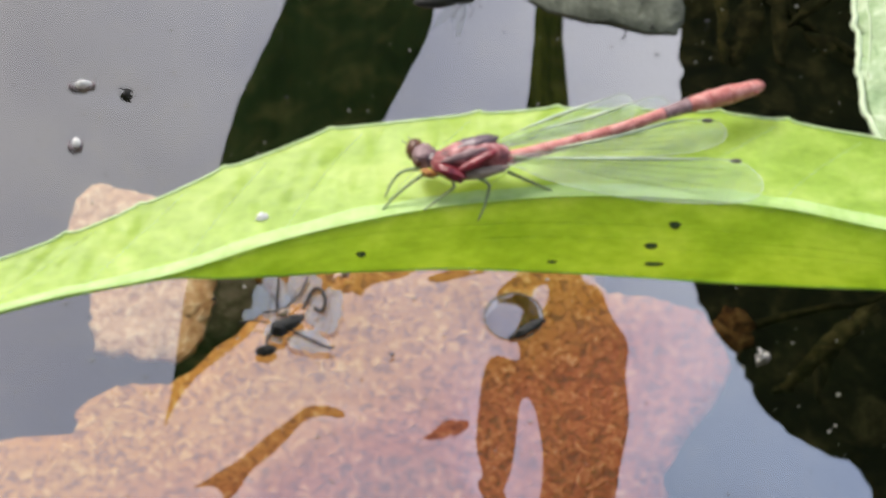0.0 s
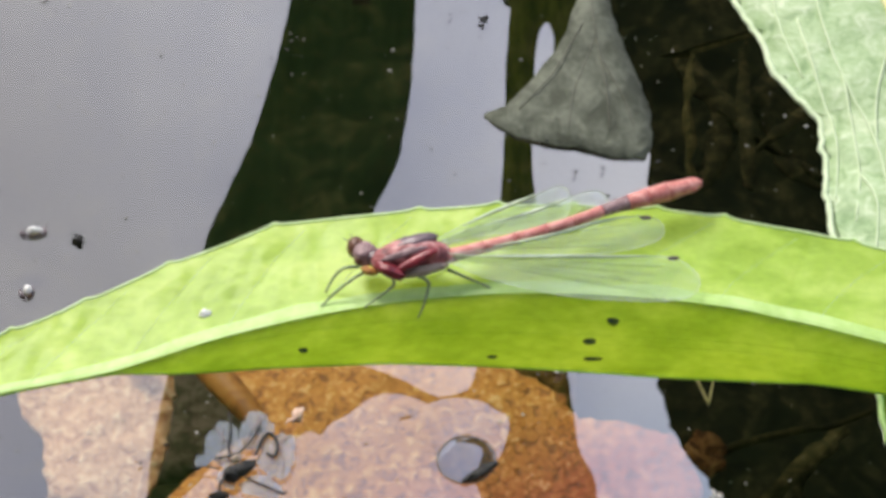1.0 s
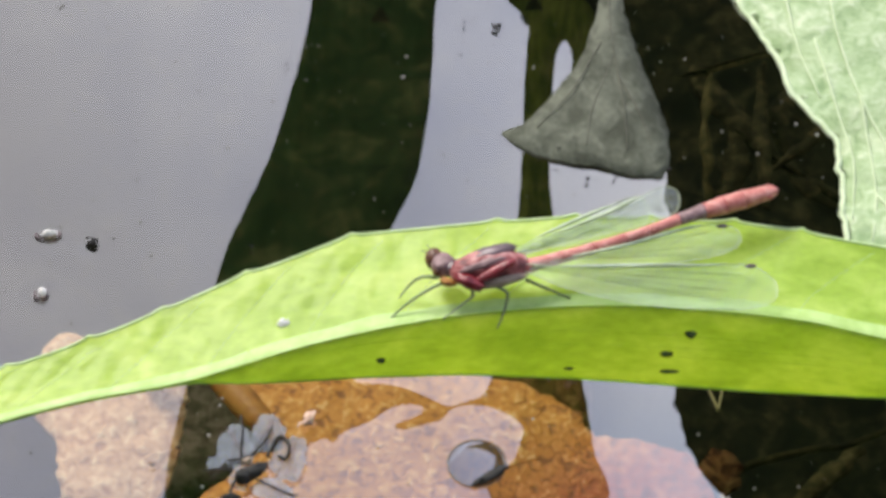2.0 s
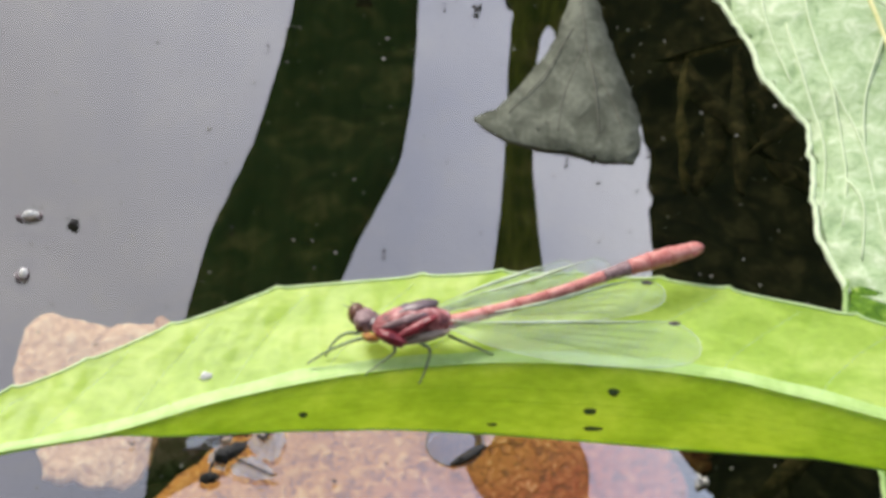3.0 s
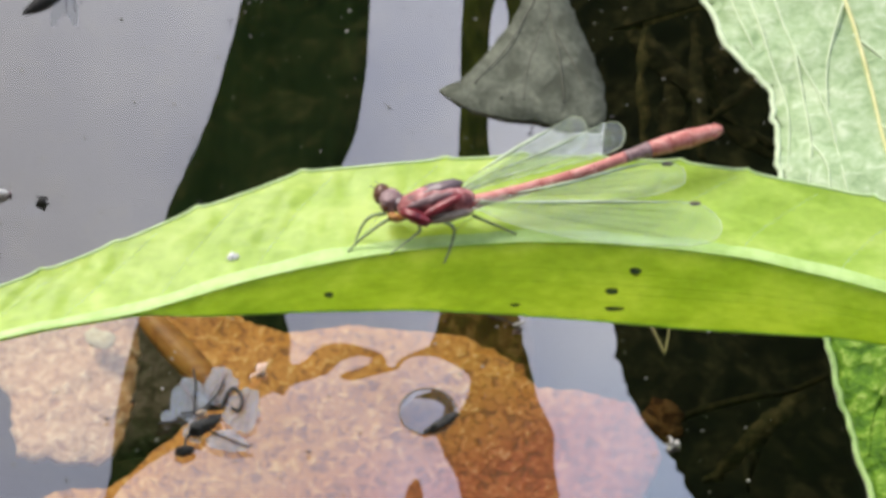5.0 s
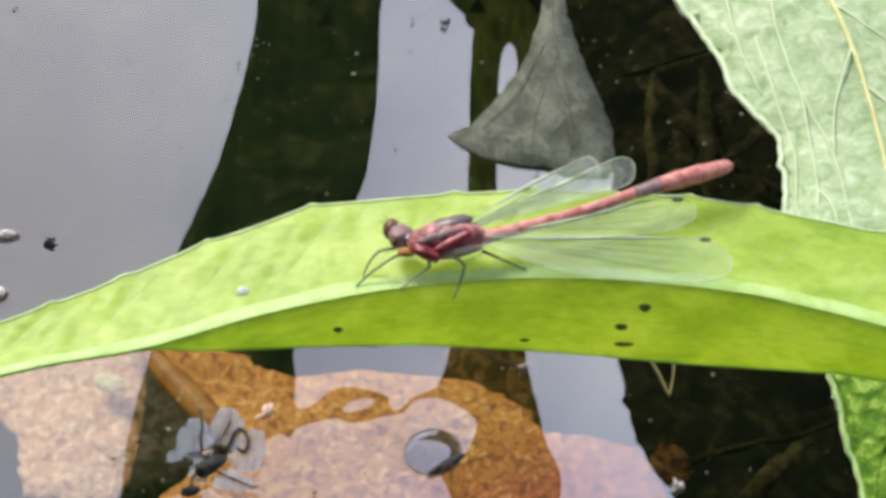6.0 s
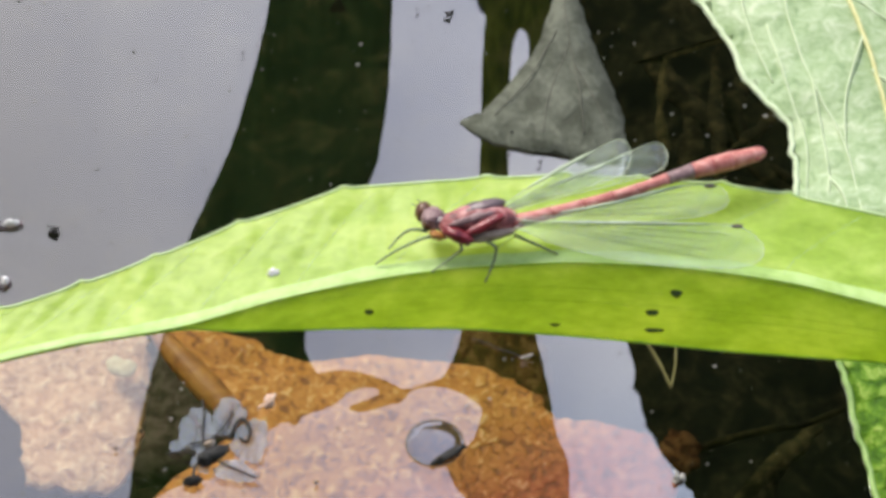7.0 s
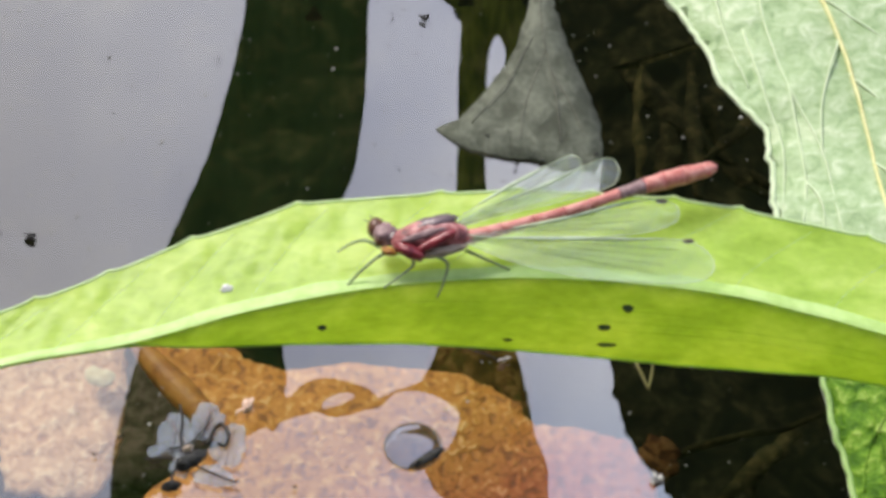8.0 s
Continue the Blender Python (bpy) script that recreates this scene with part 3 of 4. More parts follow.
# ---- leaves at the water ----
def build_grey_leaf():
    pts = [(1.9, 19.8), (2.6, 19.2), (4.4, 17.4), (6.4, 16.2), (10.2, 15.0), (13.2, 14.6), (16.6, 13.4), (19.4, 13.0), (21.0, 13.4), (21.8, 16.6), (21.6, 20.4), (20.3, 25.4), (18.2, 32.6), (17.0, 37.4), (16.4, 42.0), (16.0, 55.2), (14.6, 55.2), (13.8, 42.0), (11.9, 32.6), (9.2, 27.4), (6.8, 24.0), (4.4, 21.2)]
    ob = thing("drooping_leaf", "dull grey-green withered leaf touching the water", "leaf", pose(0, 0, 0.0002))

    def lift(x, y):
        ridge = 0.0168 - 0.05 * (y - 0.017)
        d = x - ridge
        roof = max(0.0, 0.0016 + 0.13 * d) if d < 0 else max(0.0, 0.0016 - 0.30 * d)
        crease = 0.0005 * math.exp(-((0.83 * (x - 0.0062) - 0.56 * (y - 0.0205)) / 0.0009) ** 2) * (1 if d < 0 else 0)
        return (roof + crease) * min(1, max(0, (y - 0.0128) / 0.009)) * min(1, max(0, (x - 0.003) / 0.006)) + 0.00012 * noise.noise(Vector((x * 160, y * 160, 2)))
    part("blade", sheet(bmesh.new(), ragged(pts, 6, 0.35, seed=8), lift, 0.0002), GREY, ob)
    for line in ([(14.8, 52), (15.0, 36), (16.4, 24), (16.8, 17)], [(15.0, 36), (10.5, 26), (6.2, 20.5)], [(15.3, 31), (12.8, 23), (12.0, 17.5)], [(15.8, 28), (18.4, 22), (19.6, 18)]):
        p = spline([Vector((x * MM, y * MM, 0)) for x, y in line], 6)
        part("vein", tube(bmesh.new(), [Vector((q.x, q.y, lift(q.x, q.y) + 0.00001)) for q in p], 0.00008, 6), GREY_VEIN, ob)
    return ob


def build_broad_leaf(label, edge, far, veins, mat, vein_mat, z, edge_mat=None):
    """A broad leaf lying at the water: a toothed near edge, a plain far edge, branching veins."""
    ob = thing("broad_leaf", label, "leaf", pose(0, 0, z))
    line = spline([Vector((x, y, 0)) for x, y in edge], 8)
    out = []
    for i, p in enumerate(line):
        k = (i % 8) / 8.0
        out.append(((p.x - 0.5 * (k ** 2) + noise.noise(p * 0.7) * 0.25) * MM, p.y * MM))
    out += [(p.x * MM, p.y * MM) for p in spline([Vector((x, y, 0)) for x, y in far], 5)]

    def lift(x, y):
        d = min(abs(x - p[0]) + abs(y - p[1]) for p in out[:len(line):4])
        return min(0.004, 0.12 * d) * (0.5 + 0.5 * noise.noise(Vector((x * 90, y * 60, 5)))) + min(1, d * 200) * 0.0004 * (1 + noise.noise(Vector((x * 330, y * 260, 1))))
    part("blade", sheet(bmesh.new(), out, lift, 0.0004), mat, ob)
    part("margin", tube(bmesh.new(), [Vector((p[0], p[1], lift(*p))) for p in out[:len(line)]], 0.00036, 8), edge_mat or vein_mat, ob, "pale thickened margin")
    for k, v in enumerate(veins):
        p = spline([Vector((x * MM, y * MM, 0)) for x, y in v], 7)
        r = 0.00036 if k == 0 else 0.00019
        ribbed = k == 0 and vein_mat is PAD_VEIN
        part("vein", tube(bmesh.new(), [Vector((q.x, q.y, lift(q.x, q.y) + 0.00012)) for q in p], [r * (1 - 0.5 * i / len(p)) for i in range(len(p))], 8), PAD_RIB if ribbed else vein_mat, ob, "yellowish midrib" if ribbed else "")
    return ob


build_grey_leaf()
build_broad_leaf("broad pale green toothed leaf with branching veins beside the water",
                 [(22.7, 61.1), (27.3, 50.0), (32.1, 39.2), (34.9, 33.5), (37.3, 26.0), (41.3, 20.0), (41.9, 14.1), (41.9, 7.0), (42.5, 1.0), (45.3, -5.9)],
                 [(70.0, -20.0), (100.0, 0.0), (110.0, 30.0), (95.0, 60.0), (50.0, 90.0), (25.0, 85.0)],
                 [[(46.7, 57.0), (48.6, 43.1), (51.2, 32.5), (53.0, 21.4), (54.6, 7.1), (56.8, -5.8)], 
                  [(41.4, 52.0), (42.3, 37.3), (44.6, 26.0), (47.9, 15.0), (49.1, 4.4), (50.4, -5.0)], 
                  [(44.6, 26.0), (45.2, 18.7), (45.6, 10.6), (44.8, 3.6)], 
                  [(39.7, 35.4), (41.8, 24.1), (43.3, 15.9), (42.7, 7.1)], 
                  [(51.2, 32.5), (48.5, 23.2), (47.9, 15.0)], 
                  [(49.7, 39.2), (56.1, 33.5), (62.6, 28.8)], 
                  [(51.8, 26.9), (57.8, 20.5), (64.2, 16.8)], 
                  [(36.1, 45.1), (37.6, 34.4), (39.9, 26.0)], 
                  [(45.6, 10.6), (47.3, 6.2), (46.7, -1.6)], 
                  [(53.8, 13.3), (59.3, 7.1), (64.3, 4.4)]], PAD, PAD_VEIN, -0.0001)
build_broad_leaf("wet bright green leaf with blistered surface at the water",
                 [(44.8, -4.2), (44.9, -10.9), (45.4, -18.3), (46.8, -28.6), (48.1, -36.5), (50.3, -54.1), (53.4, -66.9)],
                 [(75.0, -85.0), (95.0, -55.0), (92.0, -25.0), (70.0, -18.0)],
                 [[(52.8, -7.5), (54.6, -23.8), (57.2, -43.1), (57.8, -61.2)], 
                  [(47.9, -12.5), (50.7, -25.4), (51.4, -39.3)], 
                  [(54.2, -20.6), (49.8, -28.6), (48.7, -34.8)], 
                  [(55.8, -31.7), (52.5, -40.9), (52.3, -50.5)]], PAD_DEEP, PAD_DEEP, -0.0001, PAD_EDGE)

# ---- the long leaf above the water ----
# stations along the leaf in millimetres: along, upper margin, fold, lower margin
STATIONS = [
    (-71.48, -16.50, -16.83, -16.88), (-64.90, -13.65, -16.28, -16.39), (-53.94, -9.37, -13.65, -13.81), (-42.97, -5.87, -10.80, -10.96),
    (-35.57, -3.51, -9.15, -9.32), (-28.45, -0.88, -8.06, -8.22), (-24.89, 0.57, -7.35, -7.78), (-21.05, 2.13, -6.30, -7.95),
    (-15.57, 3.99, -4.77, -7.95), (-9.81, 5.87, -3.51, -7.78), (-4.60, 6.41, -2.58, -7.78), (0.88, 6.78, -1.86, -7.78),
    (6.36, 7.07, -1.48, -8.11), (11.84, 7.24, -1.26, -8.51), (18.42, 7.02, -1.46, -9.10), (22.80, 6.71, -1.81, -9.54),
    (28.28, 6.27, -2.41, -10.09), (34.31, 5.26, -3.37, -10.54), (39.25, 4.23, -4.60, -10.90), (42.97, 3.45, -5.54, -11.18),
    (55.69, 0.05, -9.26, -13.65), (72.14, -5.43, -14.20, -17.49), (88.58, -13.10, -19.68, -21.32),
]
TEETH = [-61.06, -51.74, -43.52, -35.57, -28.45, -20.23, -9.81, 4.44, 12.11, 19.51, 27.74, 34.31, 46.92, 58.43]
REST = pose(0, -0.0450, 0.0536, 40, 0, 0)


def station(u):
    s = STATIONS
    for i in range(len(s) - 1):
        if u <= s[i + 1][0] or i == len(s) - 2:
            break
    k = (u - s[i][0]) / (s[i + 1][0] - s[i][0])
    a, b, c, d = s[max(i - 1, 0)], s[i], s[i + 1], s[min(i + 2, len(s) - 1)]
    res = []
    for j in (1, 2, 3):
        m0 = (c[j] - a[j]) / max(c[0] - a[0], 1e-6) * (c[0] - b[0])
        m1 = (d[j] - b[j]) / max(d[0] - b[0], 1e-6) * (c[0] - b[0])
        k2, k3 = k * k, k * k * k
        res.append((2 * k3 - 3 * k2 + 1) * b[j] + (k3 - 2 * k2 + k) * m0 + (-2 * k3 + 3 * k2) * c[j] + (k3 - k2) * m1)
    for t in TEETH:
        d = u - t
        res[0] += 0.42 * math.exp(-abs(d) / (0.5 if d > 0 else 0.9))
    return res


def upper(u, k):
    """A point of the upper half, k = 0 at the fold to 1 at the margin, in millimetres."""
    top, fold, low = station(u)
    v = fold + (top - fold) * k
    w = -0.80 * (v - fold) - 0.5 * math.sin(math.pi * k) + 0.16 * math.sin(u * 0.55 + k * 2.0) * k + 0.15 * noise.noise(Vector((u * 0.5, k * 4, 0))) + 0.04 * noise.noise(Vector((u * 1.3, k * 9, 4)))
    q = (u + 62 - 9 * k ** 1.25) / 9.5
    w += 0.18 * abs(math.sin(math.pi * q)) * min(1, 3 * k) * min(1, 3 * (1 - k)) + 0.10 * abs(math.sin(3 * math.pi * q + 5 * k)) * k * (1 - k) * 4
    return Vector((u, v, w))


def lower(u, k):
    top, fold, low = station(u)
    v = fold + (low - fold) * k
    return Vector((u, v, 0.95 * (v - fold) + 0.35 * math.sin(math.pi * k) * min(1, (fold - low) / 4) + 0.06 * noise.noise(Vector((u * 0.3, k * 4, 9)))))


def build_long_leaf():
    ob = thing("long_leaf", "long bright green leaf folded along its midrib, toothed edge", "leaf", REST)
    us = np.linspace(STATIONS[0][0], STATIONS[-1][0], 420)
    for name, f, rows, label in (("upper_half", upper, 24, "sunlit toothed upper half"), ("lower_half", lower, 10, "deeper green lower half hanging from the fold")):
        bm = bmesh.new()
        grid = [[bm.verts.new(f(u, k / rows) * MM) for k in range(rows + 1)] for u in us]
        for a, b in zip(grid, grid[1:]):
            for k in range(rows):
                q = (a[k], b[k], b[k + 1], a[k + 1])
                bm.faces.new(q if f is upper else q[::-1])
        bm.normal_update()
        part(name, bm, LEAF, ob, label)
    step = us[::2]
    bm = bmesh.new()
    rows = [[bm.verts.new(upper(u, k) * MM + Vector((0, 0.00002, 0.00005 * (1 - k / w)))) for k in (0.0, w / 3, 2 * w / 3, w)] for u in step for w in (0.13 + 0.03 * noise.noise(Vector((u * 0.2, 3, 1))),)]
    for a, b in zip(rows, rows[1:]):
        for k in range(3):
            bm.faces.new((a[k], b[k], b[k + 1], a[k + 1]))
    bm.normal_update()
    part("midrib_band", bm, LEAF_BAND, ob, "pale band along the fold")
    part("midrib", tube(bmesh.new(), [upper(u, 0.03) * MM + Vector((0, -0.00006, -0.00022)) for u in step], 0.00028, 12), LEAF_BAND, ob, "pale rounded midrib along the fold")
    part("margin", tube(bmesh.new(), [upper(u, 1) * MM for u in us], 0.00014, 6), LEAF_PALE, ob, "pale thickened toothed margin")
    part("margin", tube(bmesh.new(), [lower(u, 1) * MM for u in step], 0.00012, 6), LEAF, ob)
    for i in range(16):
        u0 = -62 + 9.5 * i
        p = [upper(u0 + 9 * s * (1 + 0.15 * math.sin(i)), 0.06 + 0.86 * s ** 0.8) * MM + Vector((0, 0, 0.00001)) for s in np.linspace(0, 1, 12)]
        part("vein", tube(bmesh.new(), p, 0.000025, 5), LEAF_PALE, ob)
    for i, (a, b) in enumerate(((-14, 30), (4, 62), (20, 70))):
        p = [lower(u, 0.3 + 0.17 * i + 0.06 * math.sin(u * 0.06 + i)) * MM for u in np.linspace(a, b, 40)]
        part("vein", tube(bmesh.new(), p, 0.00003, 5), LEAF, ob)
    for u, v, ru, rv, mat in ((22.75, -4.22, 0.55, 0.48, SPOT), (20.50, -6.14, 0.60, 0.40, SPOT), (20.88, -7.95, 0.9, 0.25, SPOT), (-7.24, -6.08, 0.42, 0.34, SPOT), (11.02, -7.45, 0.5, 0.18, SPOT)):
        top, fold, low = station(u)
        c = lower(u, (v - fold) / (low - fold))
        part("spot", blob(bmesh.new(), c * MM + Vector((0, 0, 0.00006)), (ru * MM, rv * MM, 0.00012), wob=0.5), mat, ob, "dark blemish")
    u, v = -16.55, -2.41
    top, fold, low = station(u)
    part("spot", blob(bmesh.new(), upper(u, (v - fold) / (top - fold)) * MM + Vector((0, 0.0001, 0.0001)), (0.0006, 0.00045, 0.0002), wob=0.5), BRIGHT, ob, "small white fleck")
    return ob


long_leaf = build_long_leaf()


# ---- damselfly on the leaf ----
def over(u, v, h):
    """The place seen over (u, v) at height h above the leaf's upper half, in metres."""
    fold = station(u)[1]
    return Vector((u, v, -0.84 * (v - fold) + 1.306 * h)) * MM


def build_damselfly():
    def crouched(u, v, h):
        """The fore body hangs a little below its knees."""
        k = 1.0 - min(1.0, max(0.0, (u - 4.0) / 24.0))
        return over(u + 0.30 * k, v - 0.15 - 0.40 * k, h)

    ob = thing("damselfly", "red damselfly with clear wings resting on the leaf", "insect", REST)
    # thorax: a humped barrel from neck to waist
    bm = bmesh.new()
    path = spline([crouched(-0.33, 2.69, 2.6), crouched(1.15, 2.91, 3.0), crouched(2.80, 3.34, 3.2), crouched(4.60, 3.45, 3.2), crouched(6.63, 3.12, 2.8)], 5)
    n = len(path) - 1
    tube(bm, path, [MM * (0.55 + 1.15 * math.sin(math.pi * (0.10 + 0.78 * i / n)) ** 0.9) for i in range(n + 1)], 18)
    part("thorax", bm, THORAX, ob, "dusky maroon thorax")
    part("thorax_back", blob(bmesh.new(), crouched(2.85, 4.33, 3.9), (0.0030, 0.0008, 0.0012), pose(0, 0, 0, 0, 0, 17), wob=0.2), BRONZE, ob, "dark bronze back plate")
    part("shoulder", blob(bmesh.new(), crouched(1.21, 1.86, 3.4), (0.0016, 0.0007, 0.0008), pose(0, 0, 0, 0, 0, -24), wob=0.3), DARKRED, ob, "glossy dark red shoulder")
    part("side_stripe", blob(bmesh.new(), crouched(3.62, 2.80, 4.1), (0.0024, 0.0005, 0.0005), pose(0, 0, 0, 0, 0, 27)), DARKRED, ob, "dark side stripe")
    part("side_stripe", blob(bmesh.new(), crouched(2.41, 3.45, 4.3), (0.0023, 0.0005, 0.0005), pose(0, 0, 0, 0, 0, 17), wob=0.3), MAUVE, ob, "pink side stripe")
    # head
    part("neck", blob(bmesh.new(), crouched(-0.11, 3.12, 2.9), (0.0012, 0.0009, 0.0009), wob=0.2), BRONZE, ob)
    part("thorax_underside", blob(bmesh.new(), crouched(4.28, 1.92, 2.6), (0.0026, 0.0006, 0.0008), pose(0, 0, 0, 0, 0, 12), wob=0.3), UNDER, ob, "pale grey underside")
    head = part("head", blob(bmesh.new(), crouched(-1.32, 3.45, 2.9), (0.0012, 0.0012, 0.0012), pose(0, 0, 0, 0, 0, 20), wob=0.3), MAUVE, ob, "greyish bronze head")
    part("eye", blob(bmesh.new(), crouched(-2.14, 4.11, 3.0), (0.0009, 0.0011, 0.0010)), EYE, head, "round brown eye")
    part("eye", blob(bmesh.new(), crouched(-1.86, 2.91, 3.1), (0.0004, 0.0005, 0.0005)), EYE, head, "round brown eye")
    part("face", blob(bmesh.new(), crouched(-0.88, 1.86, 2.7), (0.0008, 0.00042, 0.0005), pose(0, 0, 0, 0, 0, -20), wob=0.3), YELLOW, head, "yellow mouthparts")
    for a, b in (((-2.52, 4.60), (-3.40, 4.99)), ((-2.19, 4.82), (-2.85, 5.43))):
        part("antenna", tube(bmesh.new(), [crouched(*a, 3.0), crouched(*b, 3.4)], [0.00009, 0.00004], 5), LEGS, head)
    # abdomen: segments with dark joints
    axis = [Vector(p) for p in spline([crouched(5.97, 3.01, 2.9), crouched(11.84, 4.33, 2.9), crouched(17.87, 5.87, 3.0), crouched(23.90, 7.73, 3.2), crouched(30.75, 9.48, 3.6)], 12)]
    m = len(axis) - 1
    cuts = [0, 3, 9, 15, 21, 26, 32, 37, 40, 43, m]
    mats = [RED, PINK, PINK, PINK, PINK, PINK, MAUVE, PINK, PINK, PINK]
    rad = [0.92, 0.72, 0.62, 0.59, 0.57, 0.56, 0.60, 0.78, 0.92, 0.94, 0.74]
    for i in range(10):
        p = axis[cuts[i]:cuts[i + 1] + 1]
        k = len(p) - 1
        rr = [MM * (rad[i] + (rad[i + 1] - rad[i]) * j / k) * (1.0 - 0.06 * math.sin(math.pi * j / k)) for j in range(k + 1)]
        part("abdomen_segment", tube(bmesh.new(), p, rr, 14), mats[i], ob, "dark banded segment" if mats[i] is MAUVE else "")
        if 0 < i < 9:
            part("joint_ring", tube(bmesh.new(), [p[0] - (p[1] - p[0]) * 0.05, p[0] + (p[1] - p[0]) * 0.10], rr[0] * 1.005, 14), RED, ob)
    part("abdomen_tip", blob(bmesh.new(), axis[-1], (0.0011, 0.00072, 0.00072), pose(0, 0, 0, 0, 0, 16), wob=0.15), PINK, ob)
    part("tail_clasper", blob(bmesh.new(), crouched(30.86, 9.81, 3.7), (0.0005, 0.00035, 0.0004), pose(0, 0, 0, 0, 0, 20)), RED, ob)
    part("tail_clasper", blob(bmesh.new(), crouched(30.86, 9.10, 3.6), (0.0005, 0.0003, 0.0004)), RED, ob)
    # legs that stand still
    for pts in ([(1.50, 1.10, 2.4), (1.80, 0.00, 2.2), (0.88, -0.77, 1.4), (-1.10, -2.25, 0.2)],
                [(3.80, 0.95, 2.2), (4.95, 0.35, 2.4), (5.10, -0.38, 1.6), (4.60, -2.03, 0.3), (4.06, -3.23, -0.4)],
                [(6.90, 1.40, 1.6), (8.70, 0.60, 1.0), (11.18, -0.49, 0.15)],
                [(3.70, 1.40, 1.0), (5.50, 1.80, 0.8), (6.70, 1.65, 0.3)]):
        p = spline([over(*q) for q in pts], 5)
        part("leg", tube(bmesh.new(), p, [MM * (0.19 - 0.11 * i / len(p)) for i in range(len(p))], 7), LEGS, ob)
    # front legs, which wave
    front = []
    for base, pts in (((-0.70, 1.35, 2.4), [(-0.70, 1.35, 2.4), (-2.20, 0.95, 2.2), (-4.60, -0.16, 1.2), (-6.58, -1.48, 0.3)]),
                      ((-1.45, 1.75, 2.4), [(-1.45, 1.75, 2.4), (-3.05, 1.80, 2.6), (-4.28, 0.93, 1.4), (-5.15, -0.27, 0.4)])):
        o = over(*base)
        p = [q - o for q in spline([over(*q) for q in pts], 5)]
        front.append(part("front_leg", tube(bmesh.new(), p, [MM * (0.19 - 0.11 * i / len(p)) for i in range(len(p))], 7), LEGS, ob, "", Matrix.Translation(o)))
    # wings
    wings = []
    for root, rim, stigma, low in (
            ((5.37, 3.34, 3.4), [(9.10, 3.12), (15.13, 3.01), (22.80, 2.91), (28.28, 2.80), (30.59, 1.59), (31.13, 0.05), (29.65, -1.15), (25.54, -1.37), (18.42, -0.82), (11.84, 0.60), (8.00, 2.14)], (28.72, 2.69), 1.2),
            ((5.48, 3.67, 3.6), [(9.65, 3.78), (16.23, 4.88), (22.80, 6.52), (26.53, 6.74), (27.85, 5.81), (27.41, 4.55), (24.45, 3.56), (18.42, 3.01), (11.84, 3.01), (8.00, 3.23)], (26.20, 6.63), 2.2),
            ((5.26, 4.33, 3.6), [(7.45, 5.43), (11.29, 7.73), (15.13, 9.81), (17.21, 10.80), (18.20, 10.25), (18.42, 8.72), (17.32, 7.18), (14.03, 6.08), (9.65, 4.99)], (17.05, 10.58), 3.4),
            ((5.48, 4.11, 3.4), [(8.55, 5.32), (14.58, 7.73), (18.42, 9.59), (20.72, 10.47), (21.87, 10.03), (22.04, 8.83), (21.05, 7.62), (16.77, 6.30), (10.74, 4.88)], (20.50, 10.36), 3.0)):
        # the near pair of wings lies lower, with the body
        sink = 0.45 if stigma[0] > 25 else 0.0
        root = (root[0] + 0.28, root[1] - 0.52, root[2])
        rim = [(p[0], p[1] - sink) for p in rim]
        stigma = (stigma[0], stigma[1] - sink)
        o = over(*root)
        far = max(p[0] for p in rim)

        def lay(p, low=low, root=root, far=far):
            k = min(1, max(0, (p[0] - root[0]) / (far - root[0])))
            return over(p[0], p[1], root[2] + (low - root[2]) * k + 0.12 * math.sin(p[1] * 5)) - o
        ring = [(q.x, q.y) for q in spline([Vector((*p, 0)) for p in [root[:2]] + rim], 5, True)]
        tip = max(range(len(ring)), key=lambda q: ring[q][0])
        edges = (ring[:tip + 1], [ring[0]] + ring[:tip - 1:-1])
        bm, rows = bmesh.new(), []
        for k in np.linspace(0.0, 1.0, 25):
            ends = []
            for e in edges:
                q = k * (len(e) - 1)
                n0 = min(int(q), len(e) - 2)
                ends.append(Vector(e[n0]).lerp(Vector(e[n0 + 1]), q - n0))
            rows.append([bm.verts.new(lay(ends[0].lerp(ends[1], c))) for c in np.linspace(0.0, 1.0, 7)])
        for r0, r1 in zip(rows, rows[1:]):
            for c in range(6):
                bm.faces.new((r0[c], r0[c + 1], r1[c + 1], r1[c]))
        bmesh.ops.remove_doubles(bm, verts=bm.verts[:], dist=0.000002)
        w = part("wing", bm, WING, ob, "clear veined wing", Matrix.Translation(o))
        part("wing_edge", tube(bmesh.new(), [lay(p) for p in ring], 0.00004, 5), WING_VEIN, w)
        for s in (0.2, 0.4, 0.6, 0.8):
            a = ring[0]
            e1, e2 = ring[int(len(ring) * 0.36)], ring[int(len(ring) * 0.68)]
            end = (e1[0] + (e2[0] - e1[0]) * s, e1[1] + (e2[1] - e1[1]) * s)
            part("vein", tube(bmesh.new(), [lay((a[0] + (end[0] - a[0]) * k, a[1] + (end[1] - a[1]) * k)) for k in np.linspace(0, 0.97, 8)], 0.00004, 4), WING_NET, w)
        net = bmesh.new()
        e1, e2 = ring[int(len(ring) * 0.40)], ring[int(len(ring) * 0.62)]
        for s in np.linspace(0.25, 0.96, 30):
            top = (root[0] + (e1[0] - root[0]) * s, root[1] + (e1[1] - root[1]) * s)
            low_end = (root[0] + (e2[0] - root[0]) * s, root[1] + (e2[1] - root[1]) * s)
            tube(net, [lay((top[0] + (low_end[0] - top[0]) * k + 0.15 * math.sin(9 * k + 20 * s), top[1] + (low_end[1] - top[1]) * k)) for k in (0.0, 0.5, 1.0)], 0.00003, 4)
        part("vein_net", net, WING_NET, w)
        lead = [p for p in ring[6:int(len(ring) * 0.33)]]
